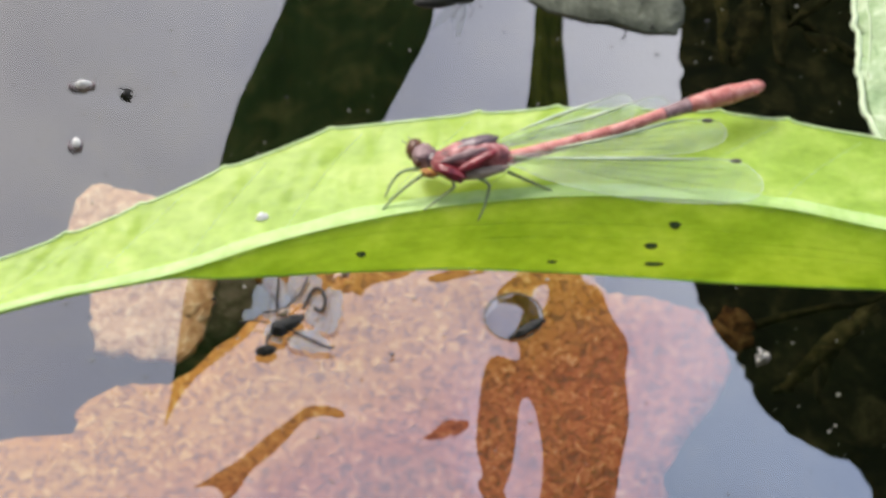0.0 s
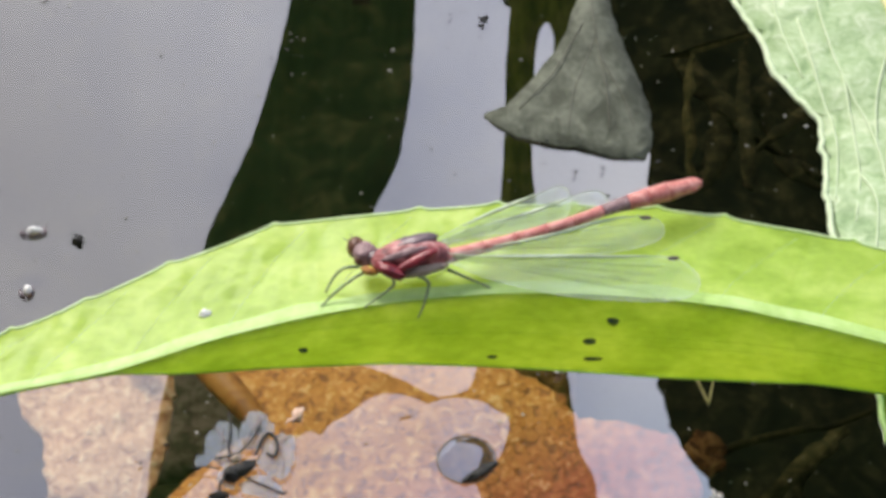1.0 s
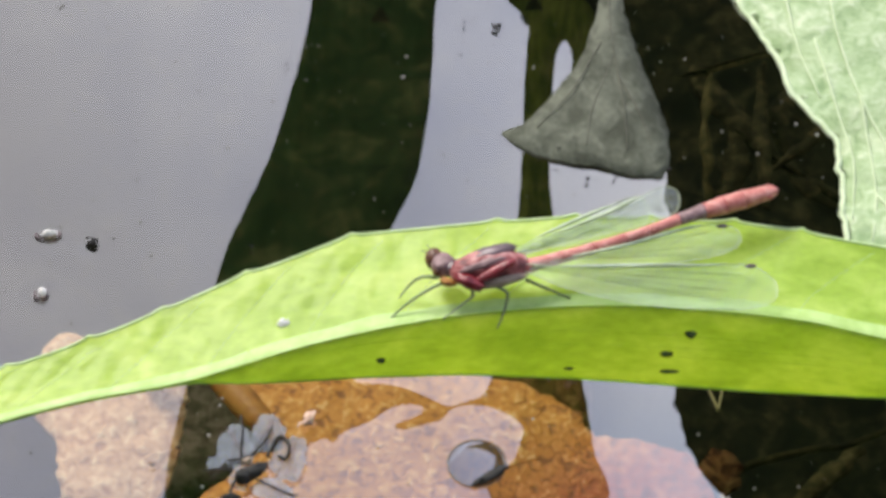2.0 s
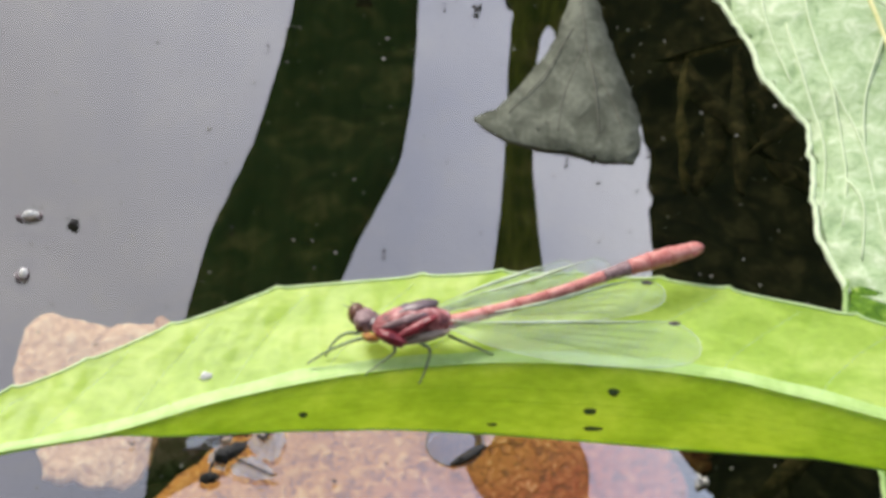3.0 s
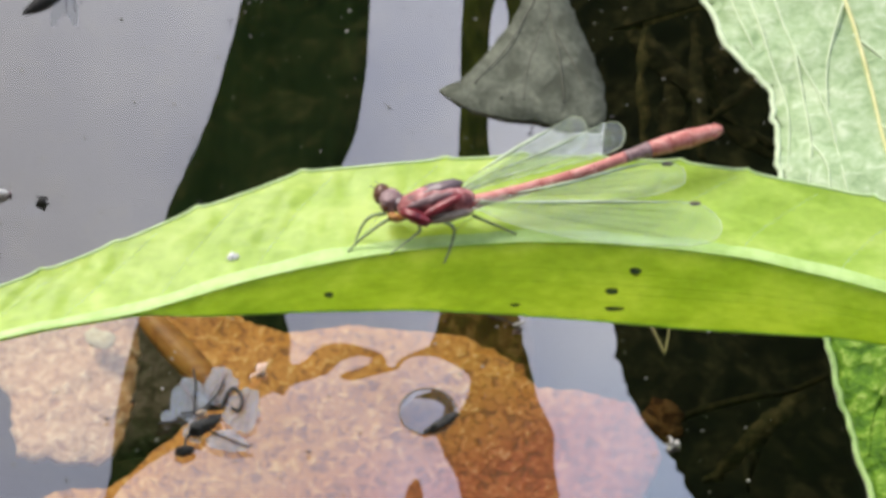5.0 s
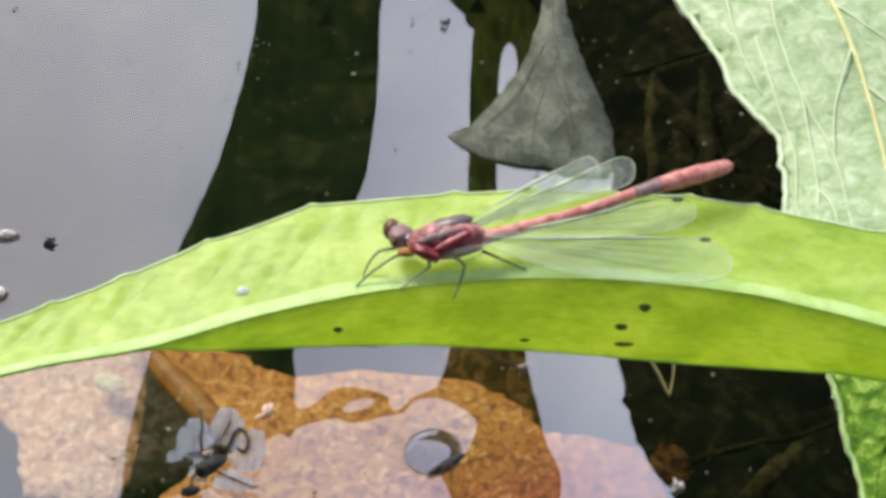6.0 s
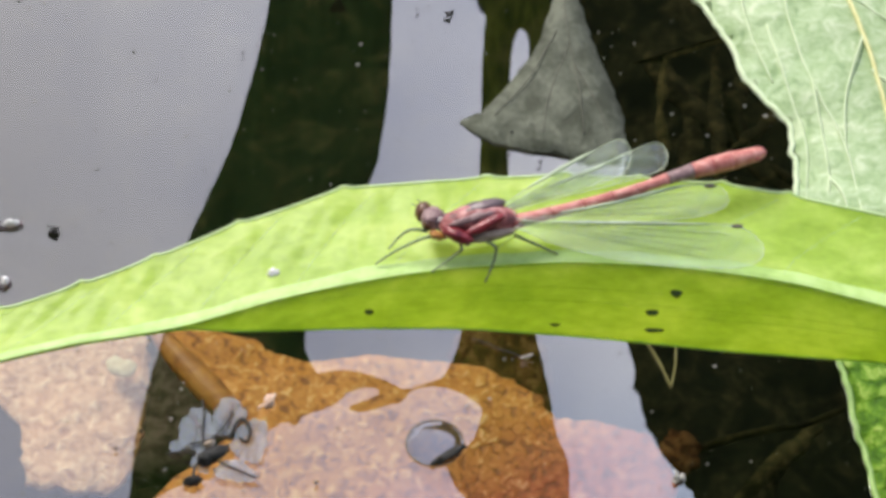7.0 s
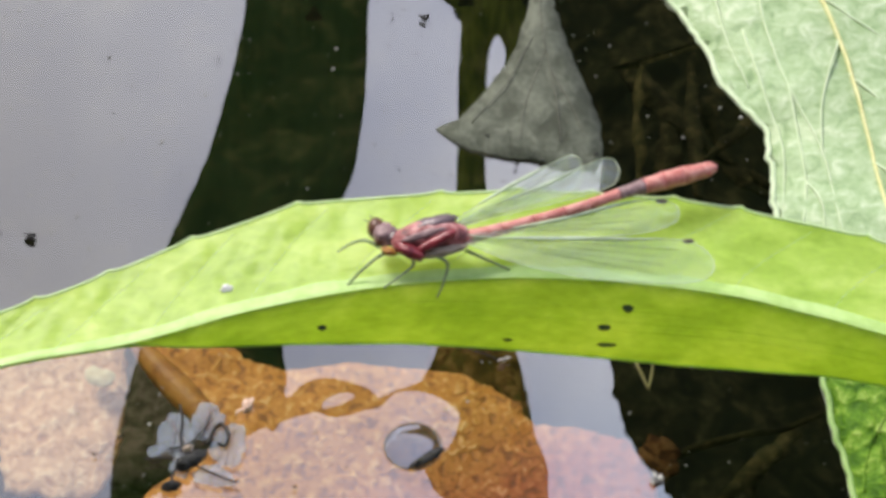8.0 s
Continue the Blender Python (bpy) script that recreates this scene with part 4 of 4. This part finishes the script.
        part("leading_edge", tube(bmesh.new(), [lay(p) + Vector((0, 0, 0.00003)) for p in lead], [0.00005 + 0.00016 * math.sin(math.pi * i / (len(lead) - 1)) for i in range(len(lead))], 6), WING_VEIN, w, "pale stiff leading edge")
        if low < 3:
            part("wing_spot", blob(bmesh.new(), lay(stigma) + Vector((0, 0, 0.0001)), (0.0006, 0.00022, 0.0001), seg=10), BRONZE, w, "dark wing spot")
        wings.append(w)
    return ob, front, wings


damselfly, front_legs, wings = build_damselfly()


# ---- things afloat ----

def build_drowned_fly():
    ob = thing("drowned_fly", "drowned grey-winged fly floating on the water", "insect", pose(-0.0256, -0.0300, 0.0002))
    bm = blob(bmesh.new(), (0.0002, -0.0006, 0.0007), (0.0019, 0.0008, 0.0007), pose(0, 0, 0, 0, 0, 34), wob=0.5)
    part("body", blob(bm, (-0.0007, -0.0013, 0.0009), (0.0009, 0.0009, 0.0008), wob=0.5), BLACK, ob)
    part("head", blob(bmesh.new(), (-0.0020, -0.0039, 0.0004), (0.0011, 0.0006, 0.0006), pose(0, 0, 0, 0, 0, 12), wob=0.4), BLACK, ob)
    # the highlight on the dark body, modelled as a pale blob
    part("thorax_highlight", blob(bmesh.new(), (-0.0003, 0.0008, 0.0010), (0.0006, 0.0004, 0.0004), pose(0, 0, 0, 0, 0, 30), wob=0.4), UNDER, ob, "painted pale highlight on the back")
    # wings spread flat on the film: centre, half axes and turn of each
    for cx, cy, a, b, turn, label in ((-1.7, 3.0, 2.0, 3.1, 12, "rounded grey wing"), (1.6, 5.0, 1.9, 2.6, -14, "rounded grey wing"), (-3.9, 0.9, 1.0, 0.8, 30, "small folded wing stub"),
                                      (4.2, 1.6, 2.0, 3.0, -10, "crumpled grey wing"), (2.6, -2.6, 2.4, 1.4, -16, "crumpled grey wing"), (-1.2, -1.4, 1.0, 1.5, 20, "small folded wing stub")):
        ring = []
        for t in np.linspace(0, 2 * math.pi, 34)[:-1]:
            q = 1 + 0.10 * math.sin(3 * t + cx) + 0.06 * math.sin(7 * t + cy) + 0.04 * math.sin(11 * t + a)
            ring.append((a * q * math.cos(t) * MM, b * q * math.sin(t) * MM))
        bm = sheet(bmesh.new(), ring, lambda px, py: 0.0002 + 0.00004 * math.sin(px * 1500 + cx) + 0.00007 * noise.noise(Vector((px * 900, py * 900, cy))))
        w = part("wing", bm, FLY_WING, ob, label, pose(cx * MM, cy * MM, 0.0002, 1.5, -1.5, turn))
        if b > 2:
            for k in (-0.4, 0.1, 0.5):
                line = [(k * a * MM * math.cos(2.2 * q) + 0.0001 * math.sin(7 * q + cx), b * MM * (1.7 * q - 0.85), 0.0004) for q in np.linspace(0.0, 1.0, 9)]
                part("vein", tube(bmesh.new(), line, 0.00004, 4), BRONZE, w)
    # legs: one line between the wings, one curled loop, the rest stretched out
    for line, r in (([(0.0, 1.2), (-0.4, 3.4), (-0.3, 5.6), (-0.6, 7.8)], 0.12), ([(-1.8, 1.6), (0.4, 2.2), (1.9, 3.9), (2.9, 6.2)], 0.13), ([(2.6, 2.2), (3.4, 4.6), (4.2, 5.0), (4.9, 3.6), (4.6, 2.0), (3.8, 2.4)], 0.20),
                    ([(1.2, -0.6), (3.4, -1.8), (5.6, -2.9), (6.2, -2.8)], 0.11), ([(-0.4, -0.8), (-1.0, -1.6), (-1.2, -3.0)], 0.16), ([(-1.2, 0.3), (-2.8, 0.5), (-4.3, 0.2)], 0.09)):
        p = spline([Vector(((x - 0.8) * MM, (y - 0.6) * MM, 0.0007)) for x, y in line], 5)
        part("leg", tube(bmesh.new(), p, r * MM, 6), BLACK, ob)
    return afloat(ob)


def build_bubble():
    ob = thing("bubble", "round grey water bubble on the pond", "bubble", pose(-0.0009, -0.0283, 0.0))
    bm = bmesh.new()
    bmesh.ops.create_uvsphere(bm, u_segments=36, v_segments=18, radius=1.0)
    bmesh.ops.delete(bm, geom=[v for v in bm.verts if v.co.z < -0.01], context="VERTS")
    for v in bm.verts:
        v.co = Vector((v.co.x * 0.0032, v.co.y * 0.0032, v.co.z * 0.00004))
    part("dome", bm, clear("bubble_film", (0.35, 0.36, 0.42), 0.38), ob)
    ring = [(0.0032 * math.cos(a), 0.0032 * math.sin(a), 0.0001) for a in np.linspace(0, 2 * math.pi, 40)]
    part("rim", tube(bmesh.new(), ring, 0.00006, 6, False), GREY, ob, "dull grey rim")
    part("husk", blob(bmesh.new(), (0.0015, -0.0018, 0.0003), (0.0021, 0.0005, 0.0003), pose(0, 0, 0, 0, 0, 36), wob=0.7), BLACK, ob, "dark husk clinging to it")
    return afloat(ob)


def build_scrap(name, label, x, y, r, mat, lobes, seed):
    ob = thing(name, label, "debris", pose(x * MM, y * MM, 0.0001))
    rnd = random.Random(seed)
    for i in range(lobes):
        a = 2 * math.pi * i / lobes + rnd.random()
        l, wd = r * rnd.uniform(0.7, 1.2), r * rnd.uniform(0.35, 0.7)
        ring = [(l * math.cos(t) * rnd.uniform(0.55, 1.35) * MM, wd * math.sin(t) * rnd.uniform(0.5, 1.5) * MM) for t in np.linspace(0, 2 * math.pi, 12)[:-1]]
        bm = sheet(bmesh.new(), ring, lambda px, py: 0.0003 * math.sin(px * 1500 + i) + 0.0003 * math.sin(py * 1900), 0.0001)
        part("flake", bm, mat, ob, "", pose(0.5 * r * math.cos(a) * MM, 0.5 * r * math.sin(a) * MM, 0.0004, rnd.uniform(-25, 25), rnd.uniform(-20, 20), math.degrees(a)))
    return afloat(ob)


def build_dust():
    """Fine pale specks strewn over the water film."""
    rnd = random.Random(5)
    bm = bmesh.new()
    for i in range(900):
        x, y, r = rnd.uniform(-75, 80), rnd.uniform(-65, 60), 0.06 + 0.15 * rnd.random() ** 4
        vs = []
        for k in range(6):
            a = math.pi * k / 3 + rnd.random() * 0.5
            q = r * rnd.uniform(0.6, 1.2)
            vs.append(bm.verts.new((MM * (x + q * math.cos(a) * 1.3), MM * (y + q * math.sin(a)), 0.00012)))
        top = bm.verts.new((MM * x, MM * y, 0.00012 + 0.0001))
        for k in range(6):
            bm.faces.new((vs[k], vs[(k + 1) % 6], top))
    ob = new("floating_dust", mesh_of("floating_dust", bm, material("dust", [(0.3, (0.06, 0.06, 0.05)), (0.5, (0.24, 0.23, 0.2)), (0.7, (0.45, 0.44, 0.4))], 90, 0.7, 0.1), False))
    return afloat(tagged(ob, "pale dust specks strewn over the water film", "dust", kind="stuff"))


build_drowned_fly()
build_bubble()


def build_husk(name, label, x, y, a, b, turn):
    """A pale husk in a dark-rimmed dimple of the water film."""
    ob = thing(name, label, "debris", pose(x * MM, y * MM, 0.0002, 0, 0, turn))
    ring = [Vector((a * MM * math.cos(t) * (1 + 0.12 * math.sin(3 * t)), b * MM * math.sin(t), 0.0001)) for t in np.linspace(0, 2 * math.pi, 26)]
    part("rim", tube(bmesh.new(), ring, [MM * (0.10 + 0.09 * math.sin(2 * t + 1.0)) for t in np.linspace(0, 2 * math.pi, 26)], 6, False), BRONZE, ob, "dark rim")
    part("husk", blob(bmesh.new(), (0.0002, 0, 0.0003), (0.62 * a * MM, 0.60 * b * MM, 0.0005), wob=0.6), BRIGHT, ob, "white middle")
    return afloat(ob)


build_husk("floating_seed", "white seed in a dark-rimmed dimple on the water", -50.7, -5.3, 0.7, 0.9, 15)
build_husk("floating_fluff", "flat white husk with a dark rim afloat on the water", -50.7, 3.5, 1.4, 0.6, 4)
build_scrap("floating_fluff", "white crumpled wisp afloat beside a green leaf", 48.0, -42.4, 1.1, WHITE, 4, 31)
build_scrap("floating_speck", "black speck afloat on the water", -45.5, 2.5, 0.55, BLACK, 3, 3)
build_scrap("floating_petal", "crumpled white scrap afloat on the water", 26.0, -33.3, 0.6, WHITE, 5, 4)
build_scrap("floating_petal", "pale pinkish scrap afloat on the water", -19.9, -23.1, 0.9, BLUSH, 2, 5)
build_scrap("floating_speck", "small dark speck afloat on the water", 0.8, 37.3, 0.5, BLACK, 3, 6)
for x, y, r, seed in ((11.5, 13.0, 0.35, 11), (14.7, 13.6, 0.30, 12), (21.0, 14.7, 0.40, 13), (-27.2, 2.0, 0.30, 14), (-3.2, 38.1, 0.30, 15), (-24.4, 30.7, 0.28, 16), (-9.5, -1.2, 0.35, 18), (8.2, 17.7, 0.30, 19), (-33.7, -27.1, 0.35, 20), (-36.4, -29.4, 0.30, 21), (-14.0, -34.1, 0.30, 23)):
    build_scrap("floating_speck", "small dark speck afloat on the water", x, y, r * 0.65, BLACK, 2, seed)
build_scrap("floating_petal", "white triangular scrap afloat on the water", 9.4, -16.4, 0.5, WHITE, 2, 8)


def build_straw(label, line, r, mat):
    x, y = line[1]
    ob = thing("floating_straw", label, "straw", pose(x * MM, y * MM, 0.0002))
    for a, b in zip(line, line[1:]):
        part("stem", tube(bmesh.new(), spline([Vector(((a[0] - x) * MM, (a[1] - y) * MM, 0)), Vector(((a[0] + b[0] - 2 * x) * MM / 2 + 0.0002, (a[1] + b[1] - 2 * y) * MM / 2, 0.0001)), Vector(((b[0] - x) * MM, (b[1] - y) * MM, 0))], 4), r, 6), mat, ob)
    return afloat(ob)


build_straw("bent yellow straw afloat on the water", [(22.9, -13.4), (25.7, -20.5), (26.5, -14.4)], 0.00011, STRAW)
build_straw("thin dark fibre afloat on the water", [(3.3, -13.5), (6.2, -14.9), (9.0, -16.3)], 0.00007, BLACK)
build_dust()


# ---- flying midge ----
def build_midge():
    ob = thing("flying_midge", "black slender midge in flight over the water", "insect", pose(0, 0.04, 0.09))
    part("abdomen", tube(bmesh.new(), spline([Vector((-4.0 * MM, 0.2 * MM, 0)), Vector((-1.8 * MM, 0, 0)), Vector((0.6 * MM, 0, 0))], 6), [MM * (0.12 + 0.80 * math.sin(math.pi * 0.70 * i / 12)) for i in range(13)], 10), BLACK, ob)
    part("thorax", blob(bmesh.new(), (0.0014, 0, 0.0002), (0.0013, 0.0010, 0.0009), wob=0.2), BLACK, ob)
    part("head", blob(bmesh.new(), (0.0028, -0.0001, 0), (0.0006, 0.0006, 0.0006)), BLACK, ob)
    for a in (215, 250):
        ring = [(4.4 * s, 1.3 * math.sin(math.pi * s) ** 0.7 * 0.5) for s in np.linspace(0, 1, 9)]
        ring += [(x2, -y2) for x2, y2 in ring[-2:0:-1]]
        part("wing", sheet(bmesh.new(), [(p[0] * MM, p[1] * MM) for p in ring], lambda px, py: 0.0), MIDGE_WING, ob, "clear wing", pose(0.0012, -0.0002, 0.0005, 0, 0, a))
    for x, y in ((2.0, -1.6), (1.0, -1.8), (0.2, -1.5)):
        part("leg", tube(bmesh.new(), [(0.0013, -0.0005, 0), (x * MM, y * MM, -0.0005), ((x - 0.6) * MM, (y - 0.8) * MM, -0.0006)], 0.00005, 5), BLACK, ob)
    return ob


midge = build_midge()


# ---- movement ----
def motions():
    leaf_rows = [
        (0, pose(-0.0056, -0.0495, 0.0487, 37.90, -1.14, 2.75)),
        (0.1, pose(-0.0065, -0.0481, 0.0495, 38.10, -1.10, 2.49)),
        (0.2, pose(-0.0054, -0.0475, 0.0496, 38.31, -1.05, 2.23)),
        (0.3, pose(-0.0027, -0.0469, 0.0497, 38.51, -1.01, 1.97)),
        (0.4, pose(-0.0013, -0.0456, 0.0504, 38.72, -0.96, 1.71)),
        (0.5, pose(-0.0022, -0.0448, 0.0507, 38.92, -0.92, 1.45)),
        (0.6, pose(-0.0034, -0.0448, 0.0503, 39.12, -0.97, 1.55)),
        (0.7, pose(-0.0045, -0.0459, 0.0490, 39.32, -1.03, 1.66)),
        (0.8, pose(-0.0042, -0.0469, 0.0478, 39.51, -1.08, 1.76)),
        (0.9, pose(-0.0073, -0.0459, 0.0482, 39.71, -1.14, 1.87)),
        (1, pose(-0.0086, -0.0455, 0.0482, 39.91, -1.19, 1.97)),
        (1.2, pose(-0.0077, -0.0466, 0.0476, 40.13, -1.14, 2.00)),
        (2.3, pose(-0.0021, -0.0452, 0.0495, 40.20, -0.83, 2.01)),
        (2.5, pose(-0.0031, -0.0458, 0.0495, 40.19, -0.73, 1.70)),
        (2.7, pose(-0.0030, -0.0470, 0.0493, 40.10, -0.77, 1.53)),
        (2.8, pose(-0.0035, -0.0485, 0.0485, 40.05, -0.79, 1.44)),
        (3, pose(-0.0067, -0.0520, 0.0463, 39.96, -0.83, 1.27)),
        (3.1, pose(-0.0073, -0.0521, 0.0464, 39.86, -0.81, 1.10)),
        (3.2, pose(-0.0054, -0.0522, 0.0465, 39.77, -0.79, 0.92)),
        (3.3, pose(-0.0042, -0.0515, 0.0472, 39.67, -0.76, 0.75)),
        (3.4, pose(-0.0044, -0.0494, 0.0491, 39.58, -0.74, 0.57)),
        (3.5, pose(-0.0049, -0.0485, 0.0500, 39.48, -0.72, 0.40)),
        (3.6, pose(-0.0034, -0.0471, 0.0505, 39.41, -0.69, 0.37)),
        (3.7, pose(-0.0021, -0.0449, 0.0516, 39.34, -0.66, 0.34)),
        (3.8, pose(-0.0019, -0.0434, 0.0521, 39.27, -0.62, 0.32)),
        (4, pose(-0.0019, -0.0443, 0.0499, 39.13, -0.56, 0.26)),
        (4.2, pose(-0.0030, -0.0461, 0.0488, 39.19, -0.58, 0.29)),
        (4.3, pose(-0.0040, -0.0462, 0.0489, 39.21, -0.59, 0.30)),
        (4.5, pose(-0.0027, -0.0477, 0.0480, 39.27, -0.61, 0.33)),
        (4.6, pose(-0.0023, -0.0458, 0.0494, 39.32, -0.60, 0.30)),
        (4.7, pose(-0.0015, -0.0450, 0.0498, 39.37, -0.59, 0.27)),
        (4.8, pose(-0.0013, -0.0455, 0.0493, 39.41, -0.58, 0.24)),
        (5, pose(-0.0021, -0.0438, 0.0503, 39.51, -0.56, 0.18)),
        (5.1, pose(-0.0031, -0.0441, 0.0499, 39.73, -0.58, 0.29)),
        (5.2, pose(-0.0033, -0.0441, 0.0498, 39.95, -0.61, 0.41)),
        (6.3, pose(-0.0017, -0.0444, 0.0528, 40.35, -0.31, 0.10)),
        (6.5, pose(-0.0026, -0.0458, 0.0514, 40.44, -0.20, 0.03)),
        (6.7, pose(-0.0000, -0.0460, 0.0519, 40.26, -0.12, 0.02)),
        (6.8, pose(0.0006, -0.0460, 0.0522, 40.18, -0.08, 0.01)),
        (7, pose(0.0000, -0.0450, 0.0536, 40.00, -0.00, 0.00)),
        (7.2, pose(0.0009, -0.0448, 0.0533, 39.98, 0.00, -0.16)),
        (7.3, pose(0.0009, -0.0448, 0.0531, 39.96, 0.00, -0.25)),
        (7.5, pose(-0.0012, -0.0451, 0.0524, 39.94, 0.00, -0.41)),
        (7.7, pose(-0.0033, -0.0448, 0.0524, 40.01, -0.04, -0.42)),
        (7.8, pose(-0.0046, -0.0444, 0.0525, 40.05, -0.06, -0.43)),
        (8, pose(-0.0025, -0.0447, 0.0520, 40.12, -0.10, -0.44)),
    ]
    walk(long_leaf, leaf_rows)
    # it sits turned a little further towards the midrib at first
    walk(damselfly, [(t, m @ pose(0, 0, 0, 0, 0, -1.3 * max(0.0, min(1.0, (2.3 - t) / 1.2)))) for t, m in leaf_rows])
    drift = [(0, 0.0033, 0.0001), (0.5, 0.0015, 0.0005), (0.8, 0.0023, -0.0013), (0.9, 0.0014, -0.0015), (1, 0.0012, -0.0023), (1.2, 0.0026, -0.0009), (2.3, -0.0004, -0.0005), (2.5, -0.0007, -0.0006), (2.7, 0.0002, -0.0011), (2.8, 0.0015, -0.0005), (3, 0.0015, 0.0001), (3.1, 0.0011, 0.0007), (3.2, 0.0021, 0.0005), (3.3, 0.0016, 0.0017), (3.4, 0.0010, 0.0027), (3.5, 0.0005, 0.0020), (3.6, 0.0009, 0.0016), (3.7, -0.0002, 0.0014), (3.8, -0.0006, 0.0010), (4, 0.0001, 0.0005), (4.2, 0.0017, -0.0004), (4.3, 0.0020, -0.0001), (4.5, 0.0030, -0.0006), (4.6, 0.0019, 0.0002), (4.7, 0.0028, -0.0007), (4.8, 0.0025, -0.0009), (5, 0.0013, 0.0003), (5.1, 0.0011, -0.0001), (5.2, 0.0013, 0.0004), (6.3, 0.0005, 0.0008), (6.5, -0.0005, -0.0005), (6.7, 0.0008, -0.0001), (6.8, 0.0005, 0.0001), (7, 0.0000, 0.0000), (7.2, 0.0002, -0.0005), (7.3, 0.0004, 0.0001), (7.5, -0.0006, 0.0004), (7.7, -0.0007, 0.0006), (7.8, -0.0004, 0.0006), (8, -0.0001, 0.0006)]
    for ob in [water] + floating:
        home = ob.matrix_basis.copy()
        walk(ob, [(t, Matrix.Translation((x, y, 0)) @ home) for t, x, y in drift])
    turns = [(0, 15), (0.5, 13), (1, 13), (2.5, 2), (3, -3), (3.5, -11), (4, 9), (4.5, -6), (5, 12), (6.5, 8), (7, 0), (7.5, -2), (8, 17)]
    others = [(0, 10), (0.5, 8), (1, 8), (2.5, -6), (3, 4), (3.5, -30), (4, -8), (4.3, -6), (4.5, -32), (5, 14), (6.5, 4), (7, -4), (7.5, 6), (8, -22)]
    for leg, rows in zip(front_legs, (turns, others)):
        home = leg.matrix_basis.copy()
        walk(leg, [(t, home @ pose(0, 0, 0, 0, 0, a)) for t, a in rows])
    for w, rows in ((wings[2], [(0, -9), (1.0, -7), (2.5, -8), (3.0, -11), (3.5, -8), (4.0, -1), (5.0, 1), (6.5, -2), (7, 0), (8, 0)]),
                    (wings[3], [(0, -7), (1.0, -6), (2.5, 0), (3.0, -7), (3.5, -4), (4.0, 0), (5.0, 0), (6.5, 0), (7, 0), (8, 0)])):
        home = w.matrix_basis.copy()
        walk(w, [(t, home @ pose(0, 0, 0, 0, 0, a)) for t, a in rows])
    walk(midge, [
        (0, pose(-0.0047, -0.0156, 0.0378, 40, 0, 0) @ pose(0, 0, 0, 0, 0, 12)),
        (0.1, pose(-0.0037, -0.0110, 0.0422, 40, 0, 0) @ pose(0, 0, 0, 0, 0, 12)),
        (0.2, pose(-0.0027, -0.0173, 0.0367, 40, 0, 0) @ pose(0, 0, 0, 0, 0, 10)),
        (0.3, pose(-0.0027, -0.0127, 0.0410, 40, 0, 0) @ pose(0, 0, 0, 0, 0, -22)),
        (0.4, pose(-0.0028, -0.0134, 0.0406, 40, 0, 0) @ pose(0, 0, 0, 0, 0, -21)),
        (0.5, pose(0.0011, -0.0133, 0.0408, 40, 0, 0) @ pose(0, 0, 0, 0, 0, -27)),
        (0.6, pose(0.0045, -0.0037, 0.0501, 40, 0, 0) @ pose(0, 0, 0, 0, 0, -20)),
        (0.8, pose(0.0188, 0.0122, 0.0678, 40, 0, 0) @ pose(0, 0, 0, 0, 0, 0)),
        (1.3, pose(0.1700, 0.1000, 0.1300, 40, 0, 0) @ pose(0, 0, 0, 0, 0, 0)),
        (2.6, pose(0.0500, 0.5500, 0.2500, 40, 0, 0) @ pose(0, 0, 0, 0, 0, 0)),
        (3.6, pose(-0.2200, 0.2500, 0.1200, 40, 0, 0) @ pose(0, 0, 0, 0, 0, 20)),
        (4.5, pose(-0.1200, 0.0600, 0.0800, 40, 0, 0) @ pose(0, 0, 0, 0, 0, 30)),
        (4.9, pose(-0.0384, -0.0071, 0.0574, 40, 0, 0) @ pose(0, 0, 0, 0, 0, 35)),
        (5, pose(-0.0374, -0.0130, 0.0517, 40, 0, 0) @ pose(0, 0, 0, 0, 0, 35)),
        (5.1, pose(-0.0371, -0.0188, 0.0464, 40, 0, 0) @ pose(0, 0, 0, 0, 0, 30)),
        (5.2, pose(-0.0356, -0.0166, 0.0484, 40, 0, 0) @ pose(0, 0, 0, 0, 0, 38)),
        (5.4, pose(-0.0324, -0.0087, 0.0559, 40, 0, 0) @ pose(0, 0, 0, 0, 0, 50)),
        (5.8, pose(-0.1200, 0.0800, 0.1000, 40, 0, 0) @ pose(0, 0, 0, 0, 0, 40)),
        (8, pose(-0.3000, 0.3000, 0.2000, 40, 0, 0) @ pose(0, 0, 0, 0, 0, 40)),
    ])


motions()
